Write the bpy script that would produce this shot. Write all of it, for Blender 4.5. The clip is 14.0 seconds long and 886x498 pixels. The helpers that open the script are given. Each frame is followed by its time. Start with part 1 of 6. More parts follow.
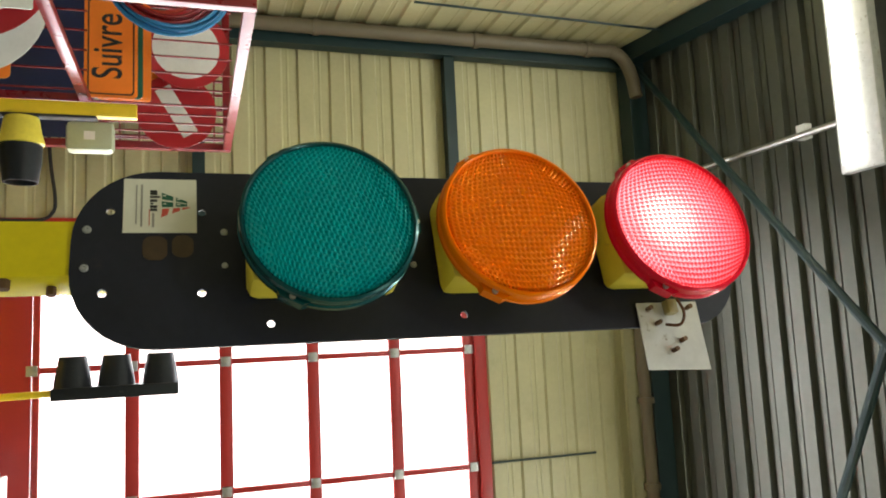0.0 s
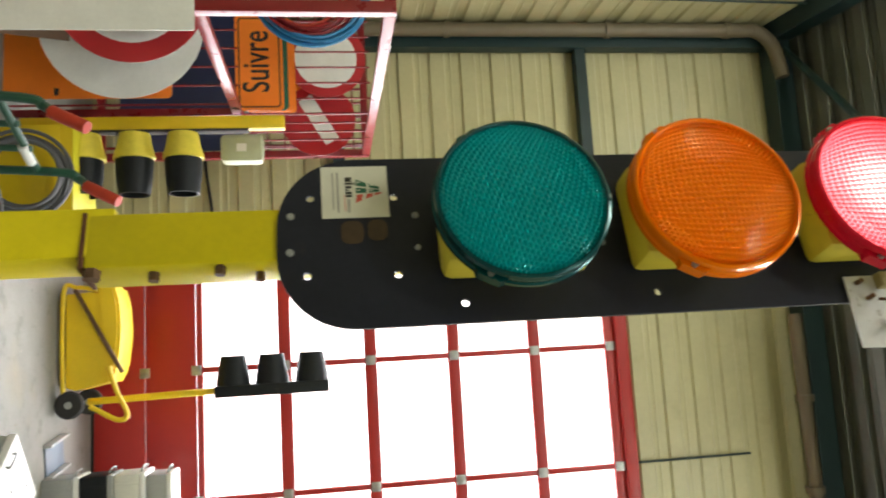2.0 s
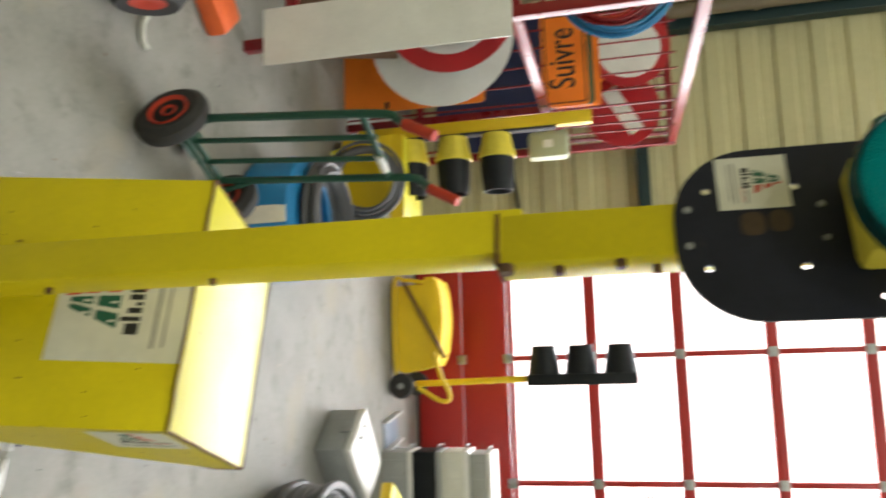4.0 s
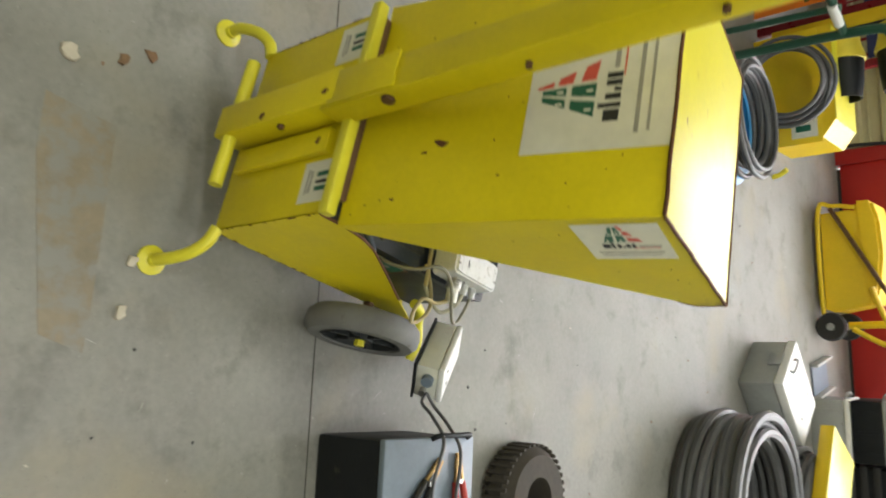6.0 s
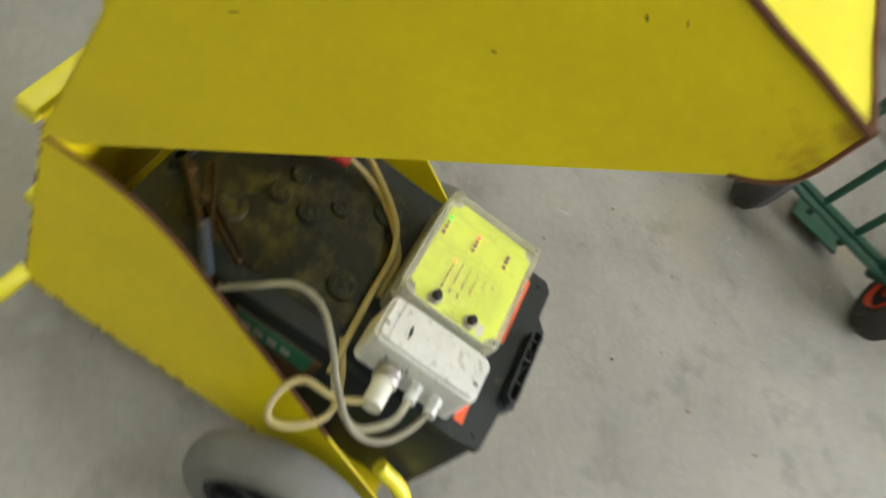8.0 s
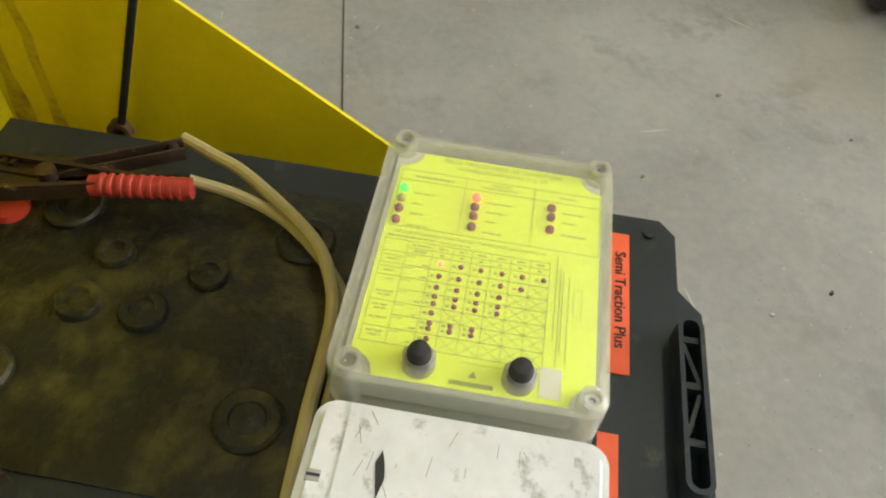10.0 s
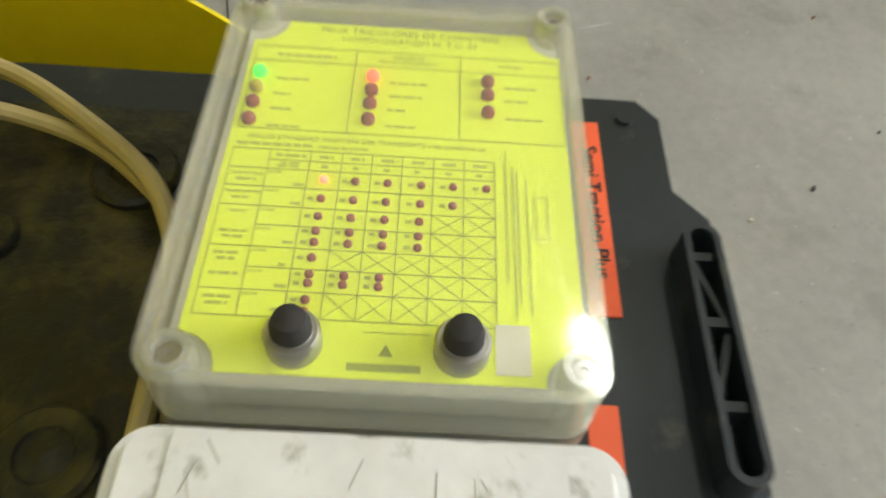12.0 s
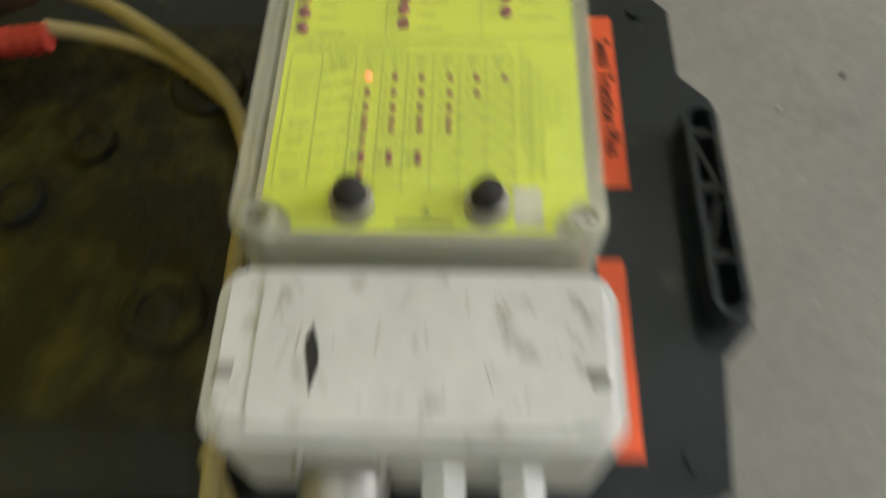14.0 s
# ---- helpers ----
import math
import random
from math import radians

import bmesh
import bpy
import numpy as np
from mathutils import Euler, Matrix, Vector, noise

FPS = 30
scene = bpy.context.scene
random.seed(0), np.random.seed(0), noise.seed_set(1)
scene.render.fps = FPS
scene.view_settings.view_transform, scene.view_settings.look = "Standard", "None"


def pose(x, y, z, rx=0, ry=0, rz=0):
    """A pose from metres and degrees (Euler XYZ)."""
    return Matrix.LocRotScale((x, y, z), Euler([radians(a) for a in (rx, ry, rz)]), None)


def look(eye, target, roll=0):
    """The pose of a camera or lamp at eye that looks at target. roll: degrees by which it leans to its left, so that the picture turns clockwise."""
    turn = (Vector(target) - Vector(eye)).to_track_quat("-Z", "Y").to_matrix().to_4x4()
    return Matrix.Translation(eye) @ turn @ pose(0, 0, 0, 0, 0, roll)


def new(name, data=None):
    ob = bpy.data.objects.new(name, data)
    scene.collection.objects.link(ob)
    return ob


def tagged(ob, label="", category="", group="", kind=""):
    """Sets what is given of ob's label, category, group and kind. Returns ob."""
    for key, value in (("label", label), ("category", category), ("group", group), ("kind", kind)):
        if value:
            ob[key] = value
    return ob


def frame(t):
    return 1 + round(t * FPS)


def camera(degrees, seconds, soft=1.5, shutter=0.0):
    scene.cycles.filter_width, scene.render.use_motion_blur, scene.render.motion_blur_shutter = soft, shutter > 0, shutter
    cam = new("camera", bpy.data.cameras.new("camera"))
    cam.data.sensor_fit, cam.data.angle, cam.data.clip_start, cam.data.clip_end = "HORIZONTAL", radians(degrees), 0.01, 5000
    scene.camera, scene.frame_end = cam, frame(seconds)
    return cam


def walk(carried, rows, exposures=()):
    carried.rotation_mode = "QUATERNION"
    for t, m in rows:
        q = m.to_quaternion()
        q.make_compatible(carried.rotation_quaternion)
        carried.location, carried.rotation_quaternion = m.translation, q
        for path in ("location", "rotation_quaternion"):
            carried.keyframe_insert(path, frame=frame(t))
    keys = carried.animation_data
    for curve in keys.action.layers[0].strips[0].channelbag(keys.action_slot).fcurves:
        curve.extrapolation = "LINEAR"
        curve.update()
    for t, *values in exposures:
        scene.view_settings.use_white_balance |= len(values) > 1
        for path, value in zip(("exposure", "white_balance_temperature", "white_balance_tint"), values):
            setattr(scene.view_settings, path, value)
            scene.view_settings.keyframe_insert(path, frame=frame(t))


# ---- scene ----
cam = camera(60.4, 14.0, 1.9, 0.6)
PATH = [
    (0, (0.371, -0.846, 1.75), (-0.427, 0.878, 2.375), 89.6),
    (0.5, (0.372, -0.846, 1.75), (-0.428, 0.876, 2.376), 89.6),
    (1, (0.376, -0.843, 1.743), (-0.427, 0.883, 2.356), 89.2),
    (1.5, (0.382, -0.823, 1.71), (-0.444, 0.944, 2.152), 87.8),
    (2, (0.383, -0.817, 1.684), (-0.456, 0.973, 1.984), 87.8),
    (4.5, (0.401, -0.86, 1.501), (-0.346, 0.825, 0.724), 86.5),
    (5, (0.428, -0.845, 1.422), (-0.203, 0.685, 0.3), 87.5),
    (5.5, (0.509, -0.813, 1.365), (-0.145, 0.573, 0.079), 86.6),
    (6, (0.578, -0.666, 1.325), (-0.085, 0.699, 0.022), 84.1),
    (6.5, (0.627, -0.394, 1.266), (-0.182, 0.694, -0.205), 79.5),
    (7, (0.686, -0.149, 1.231), (-0.325, 0.767, -0.232), 78.2),
    (7.5, (0.691, 0.103, 1.178), (-0.456, 0.716, -0.342), 67.4),
    (8, (0.533, 0.253, 1.04), (-0.746, 0.523, -0.474), 45.5),
    (8.5, (0.394, 0.35, 0.866), (-0.944, 0.373, -0.62), 20.1),
    (9, (0.273, 0.389, 0.742), (-1.022, 0.272, -0.777), 8.0),
    (11.5, (0.2, 0.415, 0.652), (-1.026, 0.429, -0.928), 6.4),
    (12, (0.151, 0.42, 0.58), (-1.025, 0.485, -1.037), 5.8),
    (12.5, (0.085, 0.412, 0.519), (-1.015, 0.35, -1.15), -1.0),
    (13, (0.068, 0.411, 0.51), (-1.032, 0.312, -1.157), -2.2),
    (13.5, (0.07, 0.409, 0.515), (-1.075, 0.307, -1.122), -2.2),
    (14, (0.192, 0.425, 0.616), (-0.79, 0.379, -1.125), -1.4),
]
walk(cam, [(t, look(eye, target, roll)) for t, eye, target, roll in PATH],
     [(0, 0.02), (2, 0.15), (4.5, 0.0), (6.0, 0.0), (9.0, 0.15), (11.5, 0.1), (12.0, 0.06), (12.5, -0.26), (13.5, -0.33), (14.0, -0.5)])

# ---- frame of the hall: turned against the trailer, whose front plate is y = 0 ----
HALL = pose(0, 0, 0, 0, 0, 17.5)
GATE_Y, LEFT_X, RIGHT_X, BACK_Y = 4.87, -2.42, 7.0, -10.0
EAVES, SLOPE = 5.52, 0.19

# ---- world and lamps ----
world = bpy.data.worlds.new("world")
scene.world = world
world.use_nodes = True
wn = world.node_tree
sky = wn.nodes.new("ShaderNodeTexSky")
sky.sky_type, sky.sun_disc = "NISHITA", False
sky.sun_elevation, sky.sun_rotation = radians(40), radians(200)
wn.links.new(sky.outputs["Color"], wn.nodes["Background"].inputs["Color"])
wn.nodes["Background"].inputs["Strength"].default_value = 0.1


def area_lamp(name, m, sx, sy, watts, colour):
    d = bpy.data.lights.new(name, "AREA")
    d.shape, d.size, d.size_y, d.energy, d.color = "RECTANGLE", sx, sy, watts, colour
    ob = new(name, d)
    ob.matrix_world = m
    return ob


# gate row dimmed, rear rows raised to brighten sides turned from the gate
DAYLIGHT_W, TUBE_W, GATE_ROW_W = 540, 64, 36
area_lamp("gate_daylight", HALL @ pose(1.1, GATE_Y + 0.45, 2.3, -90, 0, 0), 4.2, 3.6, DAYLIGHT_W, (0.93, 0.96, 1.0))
# Only the first is seen; the rest are added to brighten the hall.
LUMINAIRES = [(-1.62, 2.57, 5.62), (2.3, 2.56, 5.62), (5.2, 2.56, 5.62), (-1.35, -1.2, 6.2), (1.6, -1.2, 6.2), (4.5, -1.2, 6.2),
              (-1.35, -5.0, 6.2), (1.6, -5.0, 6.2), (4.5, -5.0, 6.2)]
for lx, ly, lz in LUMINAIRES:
    area_lamp("tube_light", HALL @ pose(lx, ly + 0.04, lz - 0.085), 1.5, 0.11, GATE_ROW_W if ly > 0 else TUBE_W, (0.97, 1.0, 0.93))


# ---- materials ----
def mat(name, colour, rough=0.5, metal=0.0, dark=0.75, scale=8.0, grain=60.0, bump=0.15, spots=None, spot_cut=0.62, spot_scale=14.0, coat=0.0, spread=0.5, spec=0.5, soft_spots=0.06):
    """Base colour with broad stains, fine grain, relief, and optional spots (rust, dirt, glare on the rack) with a
    shape of their own.
    """
    m = bpy.data.materials.new(name)
    m.use_nodes = True
    nt = m.node_tree
    n, l = nt.nodes, nt.links
    b = n["Principled BSDF"]
    co = n.new("ShaderNodeTexCoord")
    info = n.new("ShaderNodeObjectInfo")
    off = n.new("ShaderNodeVectorMath")
    off.operation = "ADD"
    l.new(co.outputs["Object"], off.inputs[0])
    mul = n.new("ShaderNodeVectorMath")
    mul.operation = "SCALE"
    mul.inputs[0].default_value = (7.0, 3.0, 5.0)
    l.new(info.outputs["Random"], mul.inputs["Scale"])
    l.new(mul.outputs[0], off.inputs[1])

    def noise_tex(sc, detail=4.0, ro=0.6):
        t = n.new("ShaderNodeTexNoise")
        t.inputs["Scale"].default_value, t.inputs["Detail"].default_value, t.inputs["Roughness"].default_value = sc, detail, ro
        l.new(off.outputs[0], t.inputs["Vector"])
        return t
    broad, fine = noise_tex(scale), noise_tex(grain, 3.0)
    ramp = n.new("ShaderNodeValToRGB")
    ramp.color_ramp.elements[0].position, ramp.color_ramp.elements[1].position = 0.5 - spread / 2, 0.5 + spread / 2
    ramp.color_ramp.elements[0].color = (*[c * dark for c in colour], 1)
    ramp.color_ramp.elements[1].color = (*[min(c * (2 - dark) ** 0.5, 1.0) for c in colour], 1)
    mixv = n.new("ShaderNodeMath")
    mixv.operation = "MULTIPLY_ADD"
    mixv.inputs[1].default_value, mixv.inputs[2].default_value = 0.3, 0.0
    l.new(fine.outputs["Fac"], mixv.inputs[0])
    add = n.new("ShaderNodeMath")
    add.operation = "MULTIPLY_ADD"
    add.inputs[1].default_value = 0.7
    l.new(broad.outputs["Fac"], add.inputs[0])
    l.new(mixv.outputs[0], add.inputs[2])
    l.new(add.outputs[0], ramp.inputs["Fac"])
    out = ramp.outputs["Color"]
    if spots:
        st = noise_tex(spot_scale, 6.0, 0.65)
        cut = n.new("ShaderNodeValToRGB")
        cut.color_ramp.elements[0].position, cut.color_ramp.elements[1].position = spot_cut, spot_cut + soft_spots
        l.new(st.outputs["Fac"], cut.inputs["Fac"])
        mx = n.new("ShaderNodeMix")
        mx.data_type = "RGBA"
        l.new(cut.outputs["Color"], mx.inputs["Factor"])
        l.new(out, mx.inputs["A"])
        mx.inputs["B"].default_value = (*spots, 1)
        out = mx.outputs["Result"]
    l.new(out, b.inputs["Base Color"])
    rr = n.new("ShaderNodeMapRange")
    rr.inputs["To Min"].default_value, rr.inputs["To Max"].default_value = max(rough - 0.12, 0.03), min(rough + 0.12, 1)
    l.new(broad.outputs["Fac"], rr.inputs["Value"])
    l.new(rr.outputs[0], b.inputs["Roughness"])
    b.inputs["Metallic"].default_value = metal
    b.inputs["Coat Weight"].default_value = coat
    b.inputs["Specular IOR Level"].default_value = spec
    if bump:
        bp = n.new("ShaderNodeBump")
        bp.inputs["Strength"].default_value, bp.inputs["Distance"].default_value = bump, 0.002
        l.new(fine.outputs["Fac"], bp.inputs["Height"])
        l.new(bp.outputs["Normal"], b.inputs["Normal"])
    return m


def glow(name, colour, strength):
    m = bpy.data.materials.new(name)
    m.use_nodes = True
    b = m.node_tree.nodes["Principled BSDF"]
    b.inputs["Base Color"].default_value = (*colour, 1)
    b.inputs["Emission Color"].default_value = (*colour, 1)
    b.inputs["Emission Strength"].default_value = strength
    return m


def clear(name, tint, gloss=0.1, rough=0.05, haze=0.0):
    """Thin clear sheet: lets light straight through, with a little gloss and haze."""
    m = bpy.data.materials.new(name)
    m.use_nodes = True
    n, l = m.node_tree.nodes, m.node_tree.links
    n.remove(n["Principled BSDF"])
    tr, gl, df = n.new("ShaderNodeBsdfTransparent"), n.new("ShaderNodeBsdfGlossy"), n.new("ShaderNodeBsdfDiffuse")
    tr.inputs["Color"].default_value = (*tint, 1)
    gl.inputs["Roughness"].default_value = rough
    gl.inputs["Color"].default_value = (0.9, 0.9, 0.9, 1)
    df.inputs["Color"].default_value = (0.75, 0.74, 0.66, 1)
    a, b = n.new("ShaderNodeMixShader"), n.new("ShaderNodeMixShader")
    a.inputs["Fac"].default_value, b.inputs["Fac"].default_value = haze, gloss
    l.new(tr.outputs[0], a.inputs[1])
    l.new(df.outputs[0], a.inputs[2])
    l.new(a.outputs[0], b.inputs[1])
    l.new(gl.outputs[0], b.inputs[2])
    l.new(b.outputs[0], n["Material Output"].inputs["Surface"])
    return m


YELLOW = mat("yellow_paint", (0.655, 0.54, 0.006), 0.42, dark=0.80, scale=6, grain=110, bump=0.07, spots=(0.16, 0.085, 0.01), spot_cut=0.69, spot_scale=18, spec=0.32)


def rusty_hem(name, source, y0, y1):
    """The paint of another material with rust creeping in unevenly from the sheet's rear hem."""
    m = source.copy()
    m.name = name
    n, l = m.node_tree.nodes, m.node_tree.links
    b = n["Principled BSDF"]
    co, sep = n.new("ShaderNodeTexCoord"), n.new("ShaderNodeSeparateXYZ")
    l.new(co.outputs["Object"], sep.inputs[0])
    near = n.new("ShaderNodeMapRange")
    near.inputs["From Min"].default_value, near.inputs["From Max"].default_value = y0, y1
    l.new(sep.outputs["Y"], near.inputs["Value"])
    tex = n.new("ShaderNodeTexNoise")
    tex.inputs["Scale"].default_value, tex.inputs["Detail"].default_value, tex.inputs["Roughness"].default_value = 28.0, 6.0, 0.65
    l.new(co.outputs["Object"], tex.inputs["Vector"])
    add = n.new("ShaderNodeMath")
    add.operation = "MULTIPLY_ADD"
    add.inputs[1].default_value = 0.40
    l.new(near.outputs["Result"], add.inputs[0])
    l.new(tex.outputs["Fac"], add.inputs[2])
    cut = n.new("ShaderNodeValToRGB")
    cut.color_ramp.elements[0].position, cut.color_ramp.elements[1].position = 0.72, 1.08
    l.new(add.outputs[0], cut.inputs["Fac"])
    mx = n.new("ShaderNodeMix")
    mx.data_type = "RGBA"
    l.new(cut.outputs["Color"], mx.inputs["Factor"])
    l.new(b.inputs["Base Color"].links[0].from_socket, mx.inputs["A"])
    mx.inputs["B"].default_value = (0.20, 0.08, 0.008, 1)
    l.new(mx.outputs["Result"], b.inputs["Base Color"])
    return m


YELLOW_HEM = rusty_hem("yellow_paint_rusty_hem", YELLOW, 0.36, 0.44)
# for worn parts, and for top faces whose light is put into the colour
YELLOW_WORN_LIT = mat("yellow_paint_worn_and_lit", (0.66, 0.60, 0.03), 0.42, dark=0.85, scale=9, grain=90, bump=0.08, spots=(0.16, 0.06, 0.012), spot_cut=0.66, spot_scale=30)
YELLOW_FAR = mat("yellow_paint_other", (0.75, 0.52, 0.01), 0.45, dark=0.85, scale=4, spots=(0.2, 0.13, 0.04), spot_cut=0.72)
YELLOW_LAMP = mat("yellow_plastic", (0.72, 0.60, 0.06), 0.45, dark=0.8, scale=14, spots=(0.3, 0.22, 0.05), spot_cut=0.68)
RUST = mat("rust", (0.11, 0.04, 0.012), 0.9, dark=0.5, scale=40, bump=0.6)
BLACK = mat("black_board", (0.0155, 0.0180, 0.031), 0.45, dark=0.6, scale=9, grain=120, bump=0.1, spots=(0.035, 0.032, 0.03), spot_cut=0.66, soft_spots=0.2, spec=0.25)
BLACK_PLASTIC = mat("black_plastic", (0.010, 0.012, 0.014), 0.5, dark=0.6, scale=12, spots=(0.04, 0.038, 0.028), spot_cut=0.64, spot_scale=20, spec=0.25)
BATTERY_TOP = mat("dusty_battery", (0.009, 0.010, 0.007), 0.45, dark=0.4, scale=22, grain=130, bump=0.8, spots=(0.066, 0.056, 0.014), spot_cut=0.47, spot_scale=32, soft_spots=0.24, spec=0.35)
BATTERY_CASE = mat("battery_case", (0.013, 0.018, 0.021), 0.42, dark=0.6, scale=14, grain=120, bump=0.15, spots=(0.075, 0.072, 0.05), spot_cut=0.60, spot_scale=34, soft_spots=0.2, spec=0.35)
# rusty steel with the shade on the clamp jaws put into its colour
CLAMP_STEEL = mat("rusty_clamp_shaded", (0.065, 0.04, 0.022), 0.5, 0.6, dark=0.4, scale=50, bump=0.6, spots=(0.22, 0.15, 0.07), spot_cut=0.62, spot_scale=60)
RUST_STAIN = mat("rust_run", (0.50, 0.39, 0.008), 0.55, dark=0.7, scale=30, bump=0.15, spots=(0.13, 0.065, 0.01), spot_cut=0.48, spot_scale=34, soft_spots=0.25)
RUBBER = mat("rubber", (0.028, 0.027, 0.026), 0.85, dark=0.6, scale=20, bump=0.4)
GREY_RUBBER = mat("grey_rubber", (0.155, 0.155, 0.15), 0.8, dark=0.7, scale=16, spots=(0.1, 0.09, 0.07), spot_cut=0.62)
WHITE = mat("white_plastic", (0.62, 0.63, 0.62), 0.5, dark=0.78, scale=22, grain=120, bump=0.05, spots=(0.26, 0.24, 0.19), spot_cut=0.62, spot_scale=40)
JB_WHITE = mat("scuffed_white_plastic", (0.60, 0.61, 0.60), 0.5, dark=0.80, scale=26, grain=140, bump=0.06, spots=(0.20, 0.19, 0.15), spot_cut=0.57, spot_scale=60, soft_spots=0.16)
BEIGE = mat("beige_plastic", (0.62, 0.62, 0.55), 0.5, dark=0.85, scale=10, spots=(0.4, 0.37, 0.3), spot_cut=0.68)
STICKER = mat("sticker_paper", (0.70, 0.69, 0.58), 0.55, dark=0.85, scale=20, bump=0.03, spots=(0.45, 0.40, 0.25), spot_cut=0.68)
STICKER_GREEN = mat("sticker_green", (0.015, 0.12, 0.07), 0.55, dark=0.8)
STICKER_RED = mat("sticker_red", (0.62, 0.09, 0.06), 0.55, dark=0.8)
INK = mat("ink", (0.02, 0.02, 0.02), 0.6, dark=0.7)
PALE_INK = mat("pale_ink", (0.32, 0.31, 0.27), 0.6, dark=0.8)
STEEL = mat("steel", (0.45, 0.44, 0.42), 0.4, 0.9, dark=0.7, scale=30)
RUSTY_STEEL = mat("rusty_steel", (0.16, 0.09, 0.05), 0.6, 0.6, dark=0.5, scale=40, bump=0.5, spots=(0.3, 0.2, 0.1), spot_cut=0.6)
GREEN_STEEL = mat("green_steel", (0.006, 0.026, 0.027), 0.5, dark=0.75, scale=6)
GREEN_TRUCK = mat("green_tube", (0.012, 0.07, 0.045), 0.35, dark=0.75, scale=14, spots=(0.12, 0.07, 0.04), spot_cut=0.7)
RED_GRIP = mat("red_grip", (0.46, 0.045, 0.022), 0.5, dark=0.75, scale=20, spec=0.3, spots=(0.30, 0.05, 0.03), spot_cut=0.64, spot_scale=40)
RED_GATE = mat("red_gate", (0.40, 0.018, 0.014), 0.4, dark=0.85, scale=3, grain=50, bump=0.05, spots=(0.33, 0.03, 0.02), spot_cut=0.66, spot_scale=5)
# pale pink spots paint the glare on the red steel
RED_RACK = mat("red_rack", (0.21, 0.006, 0.011), 0.3, dark=0.7, scale=10, spec=0.5, spots=(0.42, 0.22, 0.24), spot_cut=0.70, spot_scale=12)
ORANGE = mat("orange_sheet", (0.95, 0.24, 0.02), 0.45, dark=0.9, scale=8, bump=0.02)
ORANGE_LABEL = mat("orange_label", (0.85, 0.12, 0.035), 0.5, dark=0.85, scale=25)
SIGN_WHITE = mat("sign_white", (0.75, 0.75, 0.72), 0.4, dark=0.85, scale=5, spots=(0.5, 0.48, 0.43), spot_cut=0.66)
SIGN_RED = mat("sign_red", (0.42, 0.012, 0.02), 0.4, dark=0.85, scale=6)
SIGN_BACK = mat("sign_grey", (0.5, 0.5, 0.48), 0.5, 0.3, dark=0.8, scale=6)
NAVY = mat("navy_sheet", (0.015, 0.025, 0.09), 0.5, dark=0.7)
BLUE = mat("blue_plastic", (0.015, 0.19, 0.42), 0.4, dark=0.75, scale=6, spots=(0.3, 0.42, 0.5), spot_cut=0.68)
BLUE_GREY = mat("blue_grey_plastic", (0.16, 0.20, 0.25), 0.5, dark=0.75, scale=10)
GREY_BOX = mat("grey_plastic", (0.32, 0.33, 0.32), 0.5, dark=0.8, scale=8, spots=(0.2, 0.19, 0.16), spot_cut=0.66)
GREY_CABLE = mat("grey_cable", (0.085, 0.085, 0.088), 0.5, dark=0.7, scale=18, spots=(0.1, 0.09, 0.08), spot_cut=0.64)
CREAM_CABLE = mat("cream_cable", (0.34, 0.28, 0.12), 0.5, dark=0.75, scale=30, spots=(0.3, 0.24, 0.12), spot_cut=0.6, spot_scale=40)
DULL_CABLE = mat("dull_cable", (0.19, 0.18, 0.125), 0.55, dark=0.75, scale=40)
WHITE_CABLE = mat("white_cable", (0.40, 0.38, 0.28), 0.5, dark=0.75, scale=30, spots=(0.35, 0.3, 0.2), spot_cut=0.62, spot_scale=40)
RED_RUBBER = mat("red_rubber", (0.40, 0.035, 0.025), 0.55, dark=0.7, scale=30, spots=(0.15, 0.05, 0.03), spot_cut=0.64)
BLUE_RUBBER = mat("blue_rubber", (0.03, 0.045, 0.07), 0.55, dark=0.7, scale=30, spots=(0.13, 0.1, 0.06), spot_cut=0.6)
BRASS = mat("brass_clip", (0.42, 0.27, 0.10), 0.45, 0.8, dark=0.6, scale=30)
CLADDING = mat("cream_cladding", (0.50, 0.465, 0.265), 0.42, dark=0.80, scale=1.6, grain=30, bump=0.03, spots=(0.38, 0.335, 0.18), spot_cut=0.58, spot_scale=1.8, soft_spots=0.2)
ROOF_DECK = mat("roof_deck", (0.10, 0.105, 0.085), 0.38, 0.5, dark=0.75, scale=2.0, grain=30, bump=0.03)
PIPE = mat("brown_pipe", (0.155, 0.125, 0.078), 0.5, dark=0.8, scale=4)
NEON_SHEET = mat("neon_paper", (0.80, 0.93, 0.03), 0.6, dark=0.96, scale=12, grain=90, bump=0.05)
LED_DARK = mat("led_off", (0.26, 0.03, 0.03), 0.3, dark=0.8)
LED_GREEN = glow("led_green", (0.05, 0.9, 0.08), 1.2)
LED_AMBER = mat("led_amber_off", (0.45, 0.38, 0.02), 0.3, dark=0.8)
LED_RED = glow("led_red", (1.0, 0.12, 0.06), 1.6)
LED_HOT = glow("led_hot", (1.0, 0.16, 0.10), 2.6)
TUBE_GLOW = glow("tube_glow", (1.0, 0.97, 0.85), 9.0)
PANE = clear("pane", (0.98, 0.98, 0.98), 0.02, 0.1)
OUTSIDE = glow("overcast_outside", (0.97, 0.98, 1.0), 2.6)
# haze raised to paint a white veil of flare over the panel
COVER = clear("clear_cover", (0.98, 0.98, 0.94), 0.045, 0.09, 0.08)
BOX_GREY = mat("dusty_grey_plastic", (0.22, 0.215, 0.17), 0.5, dark=0.7, scale=40, spots=(0.12, 0.115, 0.08), spot_cut=0.56, spot_scale=50, soft_spots=0.15)
COVER_EDGE = clear("clear_edge", (0.86, 0.87, 0.80), 0.07, 0.14, 0.26)
TABLE_INK = mat("faded_print", (0.33, 0.40, 0.03), 0.6, dark=0.8)
